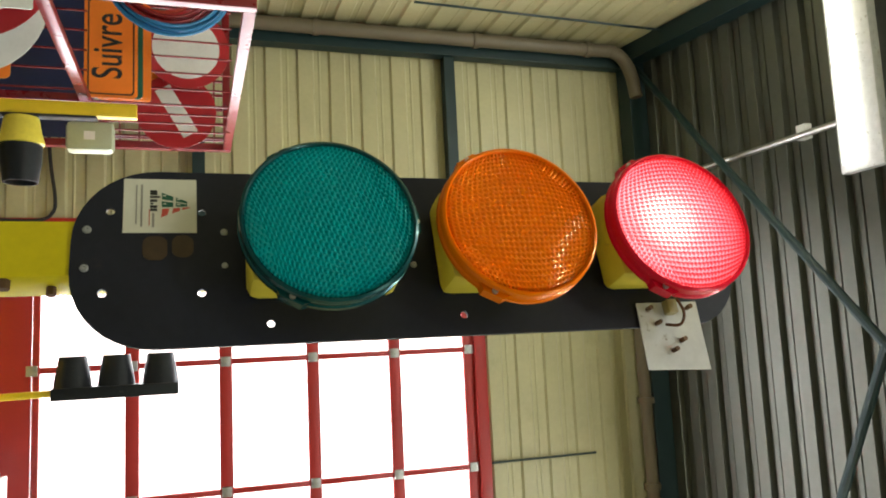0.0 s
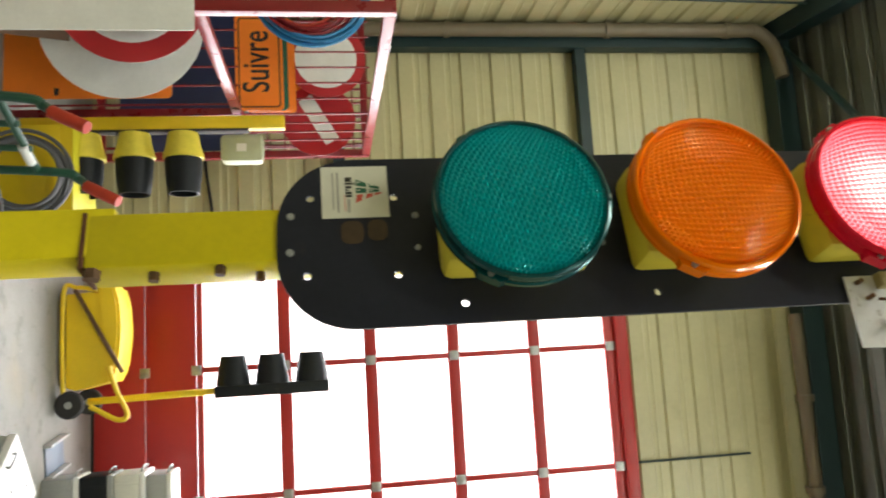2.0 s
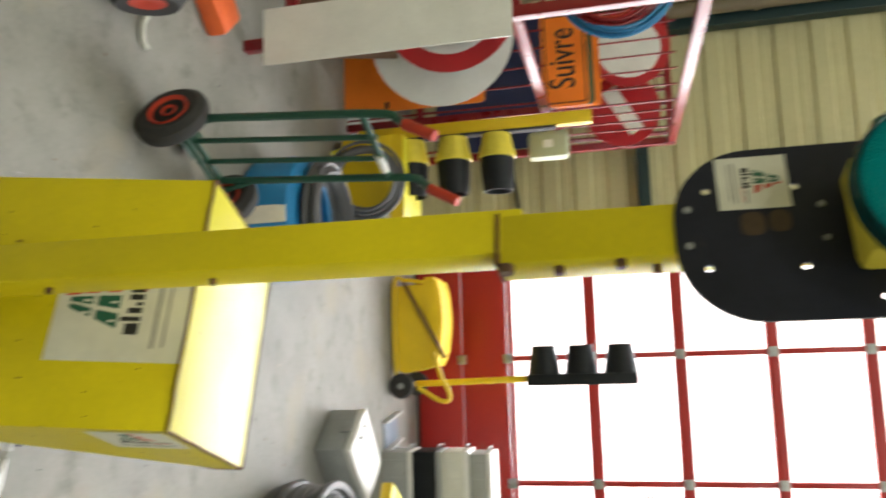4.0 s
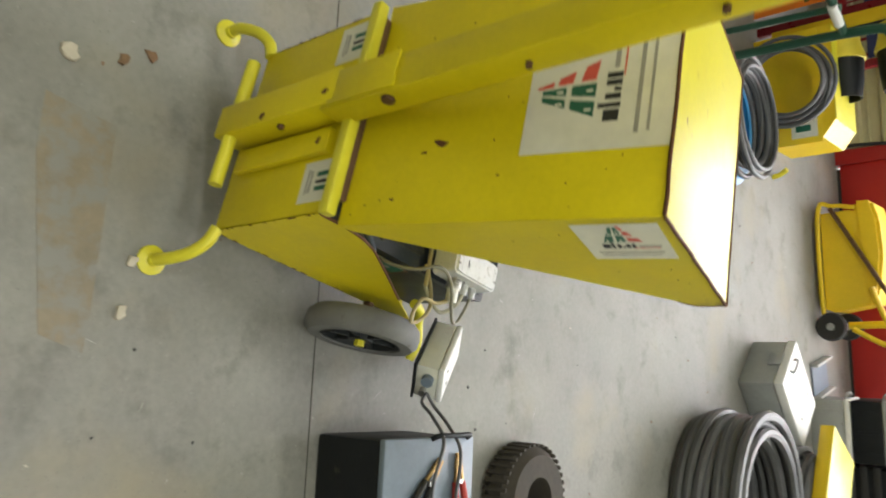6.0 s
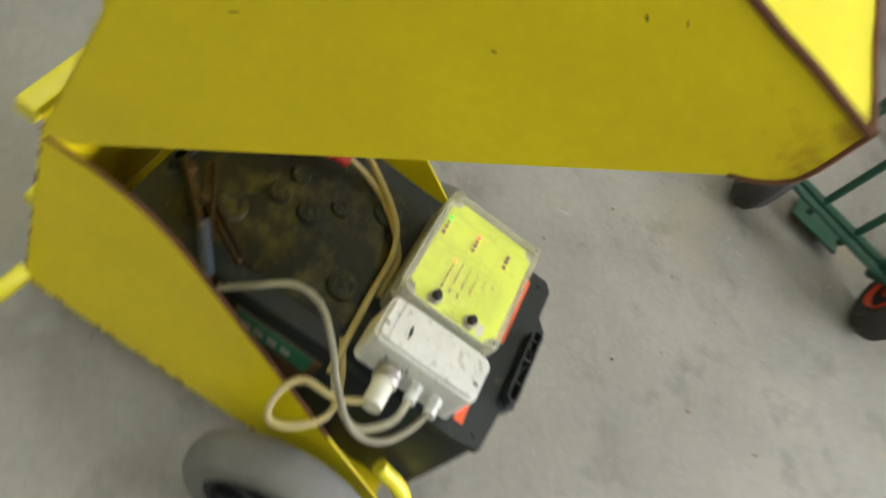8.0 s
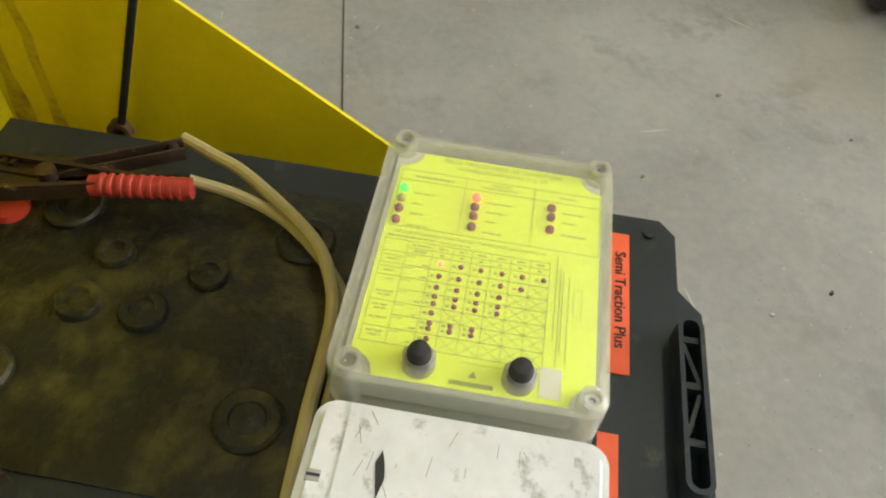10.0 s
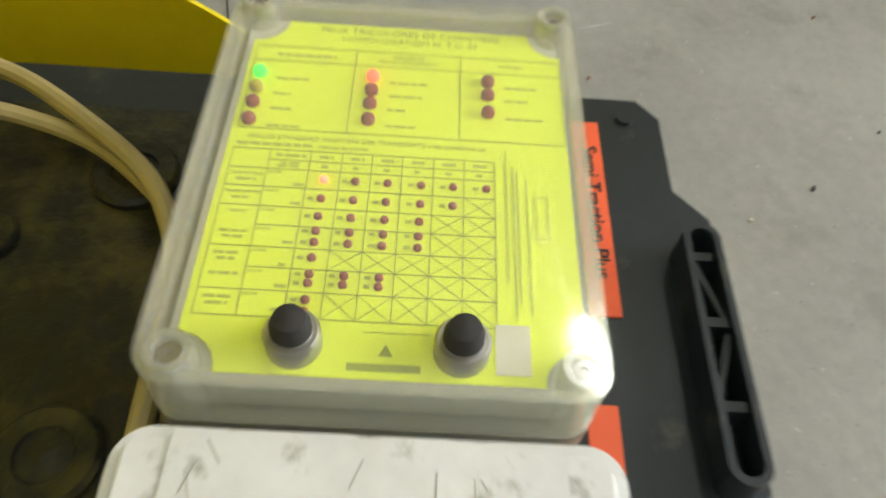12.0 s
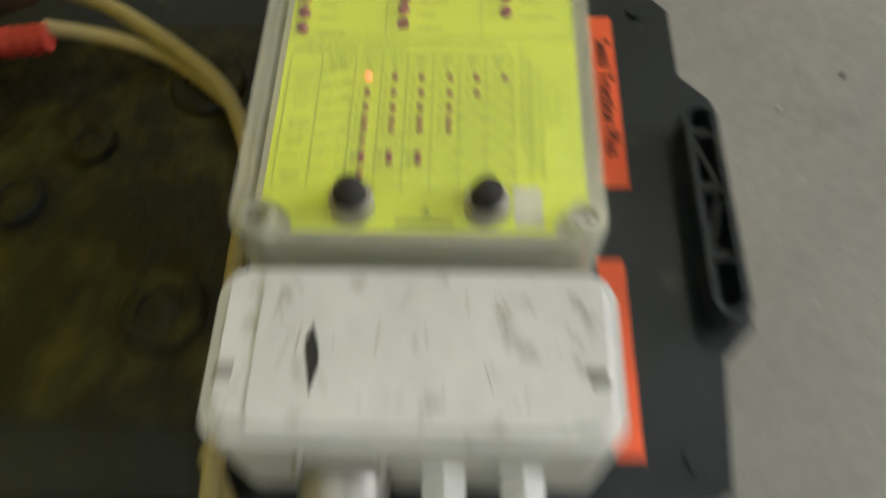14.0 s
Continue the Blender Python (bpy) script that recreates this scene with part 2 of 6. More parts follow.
FAINT_INK = mat("faint_print", (0.46, 0.54, 0.04), 0.6, dark=0.75, scale=900)


def floor_material():
    m = mat("concrete", (0.240, 0.233, 0.210), 0.62, dark=0.66, scale=3.4, grain=70, bump=0.22, spots=(0.135, 0.13, 0.112), spot_cut=0.54, spot_scale=9, soft_spots=0.22, spec=0.4)
    n, l = m.node_tree.nodes, m.node_tree.links
    b = n["Principled BSDF"]
    src = b.inputs["Base Color"].links[0].from_socket
    co = n.new("ShaderNodeTexCoord")
    t = n.new("ShaderNodeTexNoise")
    t.inputs["Scale"].default_value, t.inputs["Detail"].default_value = 2.2, 9
    l.new(co.outputs["Object"], t.inputs["Vector"])
    r = n.new("ShaderNodeValToRGB")
    r.color_ramp.elements[0].position, r.color_ramp.elements[1].position = 0.56, 0.80
    l.new(t.outputs["Fac"], r.inputs["Fac"])
    mx = n.new("ShaderNodeMix")
    mx.data_type = "RGBA"
    l.new(r.outputs["Color"], mx.inputs["Factor"])
    l.new(src, mx.inputs["A"])
    mx.inputs["B"].default_value = (0.27, 0.235, 0.165, 1)
    # fine pits and pale specks
    out = mx.outputs["Result"]
    for scale, lo, hi, colour in ((210.0, 0.66, 0.74, (0.09, 0.085, 0.075)), (95.0, 0.69, 0.75, (0.36, 0.355, 0.33))):
        sp = n.new("ShaderNodeTexNoise")
        sp.inputs["Scale"].default_value, sp.inputs["Detail"].default_value = scale, 3
        l.new(co.outputs["Object"], sp.inputs["Vector"])
        cut = n.new("ShaderNodeMapRange")
        cut.inputs["From Min"].default_value, cut.inputs["From Max"].default_value = lo, hi
        cut.inputs["To Max"].default_value = 0.6
        l.new(sp.outputs["Fac"], cut.inputs["Value"])
        m2 = n.new("ShaderNodeMix")
        m2.data_type = "RGBA"
        l.new(cut.outputs["Result"], m2.inputs["Factor"])
        l.new(out, m2.inputs["A"])
        m2.inputs["B"].default_value = (*colour, 1)
        out = m2.outputs["Result"]
    l.new(out, b.inputs["Base Color"])
    return m


CONCRETE = floor_material()


def lens_material(name, colour, lit=0.0, tint=(1, 1, 1), through_it=0.0):
    m = bpy.data.materials.new(name)
    m.use_nodes = True
    n, l = m.node_tree.nodes, m.node_tree.links
    b = n["Principled BSDF"]
    b.inputs["Base Color"].default_value = (*colour, 1)
    b.inputs["Roughness"].default_value = 0.12 if through_it else 0.2
    b.inputs["Specular Tint"].default_value = (*tint, 1)
    b.inputs["Specular IOR Level"].default_value = 0.9 if through_it else 0.6
    b.inputs["Transmission Weight"].default_value, b.inputs["IOR"].default_value = through_it, 1.5
    if lit:
        co = n.new("ShaderNodeTexCoord")
        ln = n.new("ShaderNodeVectorMath")
        ln.operation = "DISTANCE"
        ln.inputs[1].default_value = (0.004, 0.0, -0.026)
        l.new(co.outputs["Object"], ln.inputs[0])
        r = n.new("ShaderNodeValToRGB")
        e = r.color_ramp.elements
        e[0].position, e[0].color = 0.0, (1.0, 0.75, 0.70, 1)
        e[1].position, e[1].color = 1.0, (0.10, 0.004, 0.008, 1)
        for p, c in ((0.20, (1.0, 0.56, 0.52, 1)), (0.38, (0.85, 0.24, 0.25, 1)), (0.62, (0.60, 0.11, 0.13, 1))):
            k = e.new(p)
            k.color = c
        sc = n.new("ShaderNodeMath")
        sc.operation = "MULTIPLY"
        sc.inputs[1].default_value = 9.0
        l.new(ln.outputs["Value"], sc.inputs[0])
        l.new(sc.outputs[0], r.inputs["Fac"])
        l.new(r.outputs["Color"], b.inputs["Emission Color"])
        # the prisms send the bulb's light up and down by turns
        geo = n.new("ShaderNodeNewGeometry")
        sep = n.new("ShaderNodeSeparateXYZ")
        l.new(geo.outputs["True Normal"], sep.inputs[0])
        ma = n.new("ShaderNodeMath")
        ma.operation = "MULTIPLY_ADD"
        ma.inputs[1].default_value, ma.inputs[2].default_value = 1.1 * lit, 0.95 * lit
        l.new(sep.outputs["Z"], ma.inputs[0])
        l.new(ma.outputs[0], b.inputs["Emission Strength"])
    return m


LENS_GREEN = lens_material("lens_green", (0.0, 0.29, 0.29), tint=(0.4, 1.0, 0.95), through_it=0.4)
RIM_GREEN = lens_material("rim_green", (0.0, 0.034, 0.036), tint=(0.5, 0.95, 0.9))
LENS_AMBER = lens_material("lens_amber", (0.92, 0.24, 0.002), tint=(1.0, 0.8, 0.4), through_it=0.5)
RIM_AMBER = lens_material("rim_amber", (0.80, 0.17, 0.0), tint=(1.0, 0.6, 0.2))
REFLECTOR = mat("dusty_reflector", (0.93, 0.93, 0.91), 0.16, 0.9, dark=0.9, scale=30, bump=0.05)
LENS_RED = lens_material("lens_red", (0.70, 0.02, 0.03), 3.8, (1.0, 0.35, 0.35))
RIM_RED = lens_material("rim_red", (0.62, 0.008, 0.03), 0.0, (1.0, 0.25, 0.3))


# ---- mesh helpers ----
def box(bm, x0, x1, y0, y1, z0, z1, bevel=0.0, m=None):
    r = bmesh.ops.create_cube(bm, size=1.0)
    vs = r["verts"]
    bmesh.ops.transform(bm, matrix=Matrix.Translation(((x0 + x1) / 2, (y0 + y1) / 2, (z0 + z1) / 2)) @ Matrix.Diagonal((x1 - x0, y1 - y0, z1 - z0, 1)), verts=vs)
    if bevel:
        es = list({e for v in vs for e in v.link_edges})
        vs = [v for f in bmesh.ops.bevel(bm, geom=es, offset=bevel, segments=2, affect="EDGES", profile=0.5)["faces"] for v in f.verts] + [v for v in vs if v.is_valid]
        vs = list({v for v in vs if v.is_valid} | {w for v in vs if v.is_valid for f in v.link_faces for w in f.verts})
    if m is not None:
        bmesh.ops.transform(bm, matrix=m, verts=vs)
    return bm


def rod(bm, p, q, r, seg=14, r2=None):
    p, q = Vector(p), Vector(q)
    d = q - p
    m = Matrix.Translation((p + q) / 2) @ d.to_track_quat("Z", "Y").to_matrix().to_4x4()
    bmesh.ops.create_cone(bm, cap_ends=True, segments=seg, radius1=r, radius2=r if r2 is None else r2, depth=d.length, matrix=m)
    return bm


def smooth_path(pts, steps=8):
    pts = [Vector(p) for p in pts]
    if len(pts) < 3:
        return pts
    ext = [2 * pts[0] - pts[1]] + pts + [2 * pts[-1] - pts[-2]]
    out = []
    for a, b, c, d in zip(ext, ext[1:], ext[2:], ext[3:]):
        for i in range(steps):
            t = i / steps
            out.append(0.5 * (2 * b + (c - a) * t + (2 * a - 5 * b + 4 * c - d) * t * t + (3 * b - a - 3 * c + d) * t ** 3))
    return out + [pts[-1]]


def tube(bm, pts, r, seg=10, steps=8, closed=False):
    path = smooth_path(pts, steps) if not closed else [Vector(p) for p in pts]
    rings, up = [], None
    for i, p in enumerate(path):
        a, b = (path[i - 1], path[(i + 1) % len(path)]) if closed else (path[max(i - 1, 0)], path[min(i + 1, len(path) - 1)])
        d = (b - a).normalized()
        if up is None:
            up = d.orthogonal().normalized()
        up = (up - d * up.dot(d)).normalized()
        side = d.cross(up)
        rings.append([bm.verts.new(p + r * (math.cos(2 * math.pi * k / seg) * up + math.sin(2 * math.pi * k / seg) * side)) for k in range(seg)])
    pairs = list(zip(rings, rings[1:])) + ([(rings[-1], rings[0])] if closed else [])
    for a, b in pairs:
        for k in range(seg):
            bm.faces.new((a[k], a[(k + 1) % seg], b[(k + 1) % seg], b[k]))
    if not closed:
        bm.faces.new(rings[0][::-1])
        bm.faces.new(rings[-1])
    return bm


def lathe(bm, prof, seg=40, m=None):
    """Profile of (radius, height), turned about z."""
    rings = []
    for r, z in prof:
        rings.append([bm.verts.new((r * math.cos(2 * math.pi * k / seg), r * math.sin(2 * math.pi * k / seg), z)) for k in range(seg)])
    for a, b in zip(rings, rings[1:]):
        for k in range(seg):
            bm.faces.new((a[k], a[(k + 1) % seg], b[(k + 1) % seg], b[k]))
    for ring, r in ((rings[0][::-1], prof[0][0]), (rings[-1], prof[-1][0])):
        if r > 1e-4:
            bm.faces.new(ring)
    if m is not None:
        bmesh.ops.transform(bm, matrix=m, verts=[v for ring in rings for v in ring])
    return bm


def slab(bm, outline, thick, m=None):
    """A flat plate from an outline in x, y, with its thickness along z."""
    lo = [bm.verts.new((x, y, 0)) for x, y in outline]
    hi = [bm.verts.new((x, y, thick)) for x, y in outline]
    bm.faces.new(lo[::-1])
    bm.faces.new(hi)
    k = len(outline)
    for i in range(k):
        bm.faces.new((lo[i], lo[(i + 1) % k], hi[(i + 1) % k], hi[i]))
    if m is not None:
        bmesh.ops.transform(bm, matrix=m, verts=lo + hi)
    return bm


def rounded(x0, x1, y0, y1, r, seg=8):
    out = []
    for cx, cy, a in ((x1 - r, y1 - r, 0), (x0 + r, y1 - r, 90), (x0 + r, y0 + r, 180), (x1 - r, y0 + r, 270)):
        for i in range(seg + 1):
            t = radians(a + 90 * i / seg)
            out.append((cx + r * math.cos(t), cy + r * math.sin(t)))
    return out


def part(name, bm, material, parent=None, label="", smooth=True, m=None):
    me = bpy.data.meshes.new(name)
    bmesh.ops.recalc_face_normals(bm, faces=bm.faces)
    bm.to_mesh(me)
    bm.free()
    me.materials.append(material)
    if smooth:
        for p in me.polygons:
            p.use_smooth = True
        me.set_sharp_from_angle(angle=radians(35))
    ob = new(name, me)
    if parent:
        ob.parent = parent
    if m is not None:
        ob.matrix_basis = m
    if label:
        tagged(ob, label)
    return ob


def thing(name, label, category, m=None, group="", kind=""):
    ob = new(name)
    if m is not None:
        ob.matrix_basis = m
    return tagged(ob, label, category, group, kind)


def B():
    return bmesh.new()


def lettering(name, text, size, material, parent, m, depth=0.0004, bold=0.0):
    c = bpy.data.curves.new(name, "FONT")
    c.body, c.size, c.extrude, c.align_x, c.align_y = text, size, depth, "CENTER", "CENTER"
    c.offset = bold
    tmp = bpy.data.objects.new("tmp", c)
    me = bpy.data.meshes.new_from_object(tmp)
    bpy.data.objects.remove(tmp)
    me.name = name
    me.materials.clear()
    me.materials.append(material)
    ob = new(name, me)
    ob.parent, ob.matrix_basis = parent, m
    return ob


def facing(ox, oy, oz, ax, ay):
    """A pose at a place whose x runs along ax and y along ay."""
    ax, ay = Vector(ax).normalized(), Vector(ay).normalized()
    az = ax.cross(ay)
    m = Matrix((ax, ay, az)).transposed().to_4x4()
    m.translation = (ox, oy, oz)
    return m


# ---- the hall ----
def structure(name, bm, material, label, category, smooth=False):
    ob = part(name, bm, material, None, "", smooth)
    ob.matrix_basis = HALL
    return tagged(ob, label, category, kind="structure")


def ribbed(bm, u0, u1, v0, v1, pitch, depth, place):
    """Trapezoid sheet: ribs run along u, repeat along v. place(u, v, w) gives the point, w outwards."""
    prof, v = [], v0
    while v < v1:
        for dv, w in ((0, 0), (0.12, 0), (0.18, depth), (0.62, depth), (0.68, 0), (0.80, 0), (0.82, depth * 0.25), (0.86, depth * 0.25), (0.88, 0)):
            if v + dv * pitch < v1:
                prof.append((v + dv * pitch, w))
        v += pitch
    prof.append((v1, 0))
    rows = [[bm.verts.new(place(u, v, w)) for v, w in prof] for u in (u0, u1)]
    back = [[bm.verts.new(place(u, v, -0.05)) for v in (v0, v1)] for u in (u0, u1)]
    for i in range(len(prof) - 1):
        bm.faces.new((rows[0][i], rows[0][i + 1], rows[1][i + 1], rows[1][i]))
    bm.faces.new((back[0][0], back[1][0], back[1][1], back[0][1]))
    for r, b in zip(rows, back):
        bm.faces.new(r + [b[1], b[0]])
    bm.faces.new((rows[0][0], rows[1][0], back[1][0], back[0][0]))
    bm.faces.new((rows[0][-1], rows[1][-1], back[1][1], back[0][1]))
    return bm


def roof_z(y):
    return EAVES + SLOPE * (GATE_Y - y) if y > -2.5 else EAVES + SLOPE * (GATE_Y + 2.5) - SLOPE * (-2.5 - y)


structure("floor", box(B(), LEFT_X - 0.2, RIGHT_X + 0.2, BACK_Y - 0.2, GATE_Y + 3.0, -0.2, 0.0), CONCRETE, "grey worn concrete workshop floor with stains", "floor")
north = lambda u, v, w: (u, GATE_Y - w, v)
GX0, GX1, GTOP = -0.75, 2.92, 3.9
structure("wall_north", ribbed(B(), LEFT_X, GX0 - 0.06, 0, EAVES + 0.1, 0.25, 0.02, north), CLADDING, "cream horizontally ribbed metal cladding wall", "wall")
structure("wall_north_2", ribbed(B(), GX0 - 0.06, GX1 + 0.06, GTOP + 0.06, EAVES + 0.1, 0.25, 0.02, north), CLADDING, "cream ribbed metal cladding above the red gate", "wall")
structure("wall_north_3", ribbed(B(), GX1 + 0.06, RIGHT_X, 0, EAVES + 0.1, 0.25, 0.02, north), CLADDING, "cream ribbed metal cladding wall", "wall")
structure("wall_west", ribbed(B(), BACK_Y, GATE_Y, 0, 7.0, 0.25, 0.02, lambda u, v, w: (LEFT_X + w, u, v)), CLADDING, "cream ribbed metal cladding side wall", "wall")
structure("wall_east", ribbed(B(), BACK_Y, GATE_Y, 0, 7.0, 0.25, 0.02, lambda u, v, w: (RIGHT_X - w, u, v)), CLADDING, "cream ribbed metal cladding side wall", "wall")
structure("wall_south", ribbed(B(), LEFT_X, RIGHT_X, 0, 6.0, 0.25, 0.02, lambda u, v, w: (u, BACK_Y + w, v)), CLADDING, "cream ribbed metal cladding back wall", "wall")
cbm = B()
ribbed(cbm, LEFT_X - 0.1, RIGHT_X + 0.1, -2.5, GATE_Y + 0.1, 0.2, 0.045, lambda u, v, w: (u, v, roof_z(v) - w))
ribbed(cbm, LEFT_X - 0.1, RIGHT_X + 0.1, BACK_Y - 0.1, -2.5, 0.2, 0.045, lambda u, v, w: (u, v, roof_z(v) - w))
structure("ceiling", cbm, ROOF_DECK, "grey galvanised ribbed metal roof deck", "roof")
bm = B()
box(bm, LEFT_X + 0.03, LEFT_X + 0.2, GATE_Y - 0.16, GATE_Y - 0.04, 0, EAVES, 0.004)
structure("column", bm, GREEN_STEEL, "dark green steel corner column", "column")
bm = B()
box(bm, LEFT_X, RIGHT_X, GATE_Y - 0.24, GATE_Y - 0.05, EAVES - 0.16, EAVES + 0.05, 0.004)
structure("eaves_beam", bm, GREEN_STEEL, "dark green steel eaves beam", "beam")
bm = B()
box(bm, LEFT_X + 0.2, GX0 + 0.1, GATE_Y - 0.13, GATE_Y - 0.035, 3.71, 3.80, 0.003)
box(bm, LEFT_X + 0.2, GX0 - 0.1, GATE_Y - 0.13, GATE_Y - 0.035, 1.75, 1.84, 0.003)
structure("girt", bm, GREEN_STEEL, "dark green steel wall rail", "beam")
bm = B()
a, b = Vector((LEFT_X + 0.09, GATE_Y, roof_z(GATE_Y) - 0.12)), Vector((LEFT_X + 0.09, -2.5, roof_z(-2.5) - 0.12))
m = facing(*((a + b) / 2), (1, 0, 0), b - a)
box(bm, -0.08, 0.08, -(b - a).length / 2, (b - a).length / 2, -0.09, 0.09, 0.004, m)
structure("rafter", bm, GREEN_STEEL, "dark green sloping steel roof beam along the side wall", "beam")
bm = B()
tube(bm, [(LEFT_X + 0.09, GATE_Y - 0.24, 0.05), (LEFT_X + 0.09, GATE_Y - 0.24, 2.5), (LEFT_X + 0.09, GATE_Y - 0.24, 4.9), (LEFT_X + 0.10, GATE_Y - 0.25, 5.22), (LEFT_X + 0.24, GATE_Y - 0.26, 5.36), (LEFT_X + 0.5, GATE_Y - 0.28, 5.40)], 0.055, 16)
dp = structure("downpipe", bm, PIPE, "brown plastic rainwater pipe in the corner", "pipe", True)
for z in (1.1, 2.63, 3.93, 4.95):
    part("collar", lathe(B(), [(0.056, 0), (0.066, 0), (0.066, 0.045), (0.056, 0.045)], 20, pose(LEFT_X + 0.09, GATE_Y - 0.24, z)), PIPE, dp)
bm = B()
rod(bm, (0.0, GATE_Y - 0.3, 5.24), (RIGHT_X, GATE_Y - 0.3, 5.30), 0.05, 16)
gp = structure("gutter_pipe", bm, PIPE, "brown horizontal pipe under the eaves beam", "pipe", True)
for x in (0.62, 1.3, 1.42, 2.6):
    part("collar", lathe(B(), [(0.052, 0), (0.068, 0), (0.068, 0.05), (0.052, 0.05)], 20, pose(x, GATE_Y - 0.3, 5.246, 0, 90)), PIPE, gp)
bm = B()
rod(bm, (1.06, GATE_Y - 0.045, 3.98), (1.06, GATE_Y - 0.045, 4.9), 0.009, 8)
structure("wall_conduit", bm, GREEN_STEEL, "thin dark conduit on the cladding", "pipe")
bm = B()
rod(bm, (LEFT_X + 0.045, 4.15, 3.3), (LEFT_X + 0.045, 4.22, 5.5), 0.01, 8)
structure("wall_conduit_2", bm, GREEN_STEEL, "thin dark conduit on the side wall", "pipe")
for p, q, r in (((-2.25, 4.69, 5.45), (0.32, 2.33, 5.45), 0.030), ((3.6, 4.05, 5.45), (0.22, 2.40, 5.45), 0.030)):
    structure("brace_rod", rod(B(), p, q, r, 10), GREEN_STEEL, "dark green steel bracing rod under the roof", "brace", True)
bm = rod(B(), (-1.15, 4.1, 5.52), (-1.2, -1.0, 6.0), 0.022, 12)
cr = structure("conduit", bm, STEEL, "grey steel conduit under the roof", "pipe", True)
part("clip", box(B(), -1.24, -1.14, 3.02, 3.10, 5.64, 5.70, 0.003), SIGN_WHITE, cr)

# fixtures for the added unseen lamps too, all alike
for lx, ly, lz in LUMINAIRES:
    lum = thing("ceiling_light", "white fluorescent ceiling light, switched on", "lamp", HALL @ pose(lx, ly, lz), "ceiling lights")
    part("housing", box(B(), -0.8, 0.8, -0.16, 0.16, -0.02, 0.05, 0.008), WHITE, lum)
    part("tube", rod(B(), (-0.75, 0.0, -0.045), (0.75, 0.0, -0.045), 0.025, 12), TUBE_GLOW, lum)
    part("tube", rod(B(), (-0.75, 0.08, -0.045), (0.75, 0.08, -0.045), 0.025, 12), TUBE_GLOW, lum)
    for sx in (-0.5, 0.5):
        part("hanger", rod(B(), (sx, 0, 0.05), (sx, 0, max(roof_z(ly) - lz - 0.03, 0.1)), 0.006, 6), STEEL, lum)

# red sectional gate
gate = thing("door_1", "red sectional workshop gate with large white-lit windows", "gate", HALL, kind="structure")
XS = [GX0 + 0.915 * i for i in range(5)]
ZS = [0.72, 1.345, 1.972, 2.60, 3.23, 3.84]
for x0, x1, z0, z1 in ((GX0 - 0.06, GX1 + 0.06, 0.02, 0.362), (GX0 - 0.06, GX1 + 0.06, 0.368, 0.715)):
    part("panel", box(B(), x0 + 0.03, x1 - 0.03, GATE_Y - 0.02, GATE_Y + 0.03, z0, z1, 0.006), RED_GATE, gate, "red steel gate panel")
part("seal", box(B(), GX0, GX1, GATE_Y - 0.015, GATE_Y + 0.025, 0.0, 0.022), RUBBER, gate, "black rubber bottom seal")
for z in ZS:
    part("rail", box(B(), GX0, GX1, GATE_Y - 0.012, GATE_Y + 0.03, z - 0.046 if z > 0.8 else z, z + 0.046, 0.004), RED_GATE, gate)
for i, x in enumerate(XS):
    w = 0.021 if 0 < i < 4 else 0.05
    for z0, z1 in zip(ZS, ZS[1:]):
        part("stile", box(B(), x - w, x + w, GATE_Y - 0.008, GATE_Y + 0.028, z0 + 0.046, z1 - 0.046, 0.003), RED_GATE, gate)
for x0, x1 in zip(XS, XS[1:]):
    for z0, z1 in zip(ZS, ZS[1:]):
        pn = part("pane", box(B(), x0 + 0.014, x1 - 0.014, GATE_Y + 0.006, GATE_Y + 0.012, z0 + 0.046, z1 - 0.046), PANE, gate)
        pn.visible_shadow = False
for x in XS[1:4]:
    for z in [0.365] + ZS:
        part("hinge", box(B(), x - 0.035, x + 0.035, GATE_Y - 0.028, GATE_Y - 0.013, z - 0.035, z + 0.035, 0.004), STEEL, gate, "grey metal hinge plate")
for x in (GX0 - 0.075, GX1 + 0.075):
    part("frame", box(B(), x - 0.05, x + 0.05, GATE_Y - 0.05, GATE_Y + 0.05, 0.0, GTOP + 0.1, 0.004), RED_GATE, gate)
part("frame", box(B(), GX0 - 0.125, GX1 + 0.125, GATE_Y - 0.052, GATE_Y + 0.052, GTOP - 0.02, GTOP + 0.075, 0.004), RED_GATE, gate)
outside = structure('backdrop', box(B(), -3.0, 5.0, GATE_Y + 1.6, GATE_Y + 1.65, -0.2, 5.4), OUTSIDE, 'plain bright overcast daylight outside the gate', 'backdrop')
ex = part("sticker", box(B(), 1.17, 1.22, GATE_Y - 0.002, GATE_Y + 0.004, 1.62, 1.82), STICKER_GREEN, gate, "small green exit sticker on the pane")

# ---- the portable traffic light ----
LX, RX = -0.205, 0.171
chip = random.Random(11)


def ragged(r, n=13):
    return [(r * chip.uniform(0.45, 1.25) * math.cos(2 * math.pi * k / n), r * chip.uniform(0.45, 1.25) * math.sin(2 * math.pi * k / n)) for k in range(n)]


light = thing("portable_traffic_light", "yellow portable road-works traffic light on wheels, hood raised, red lamp lit", "traffic light")
part("front_plate", box(B(), LX, RX, 0.0, 0.004, 0.12, 0.445, 0.001), YELLOW, light)
part("floor_plate", box(B(), LX, RX, 0.004, 0.50, 0.115, 0.12), YELLOW, light)
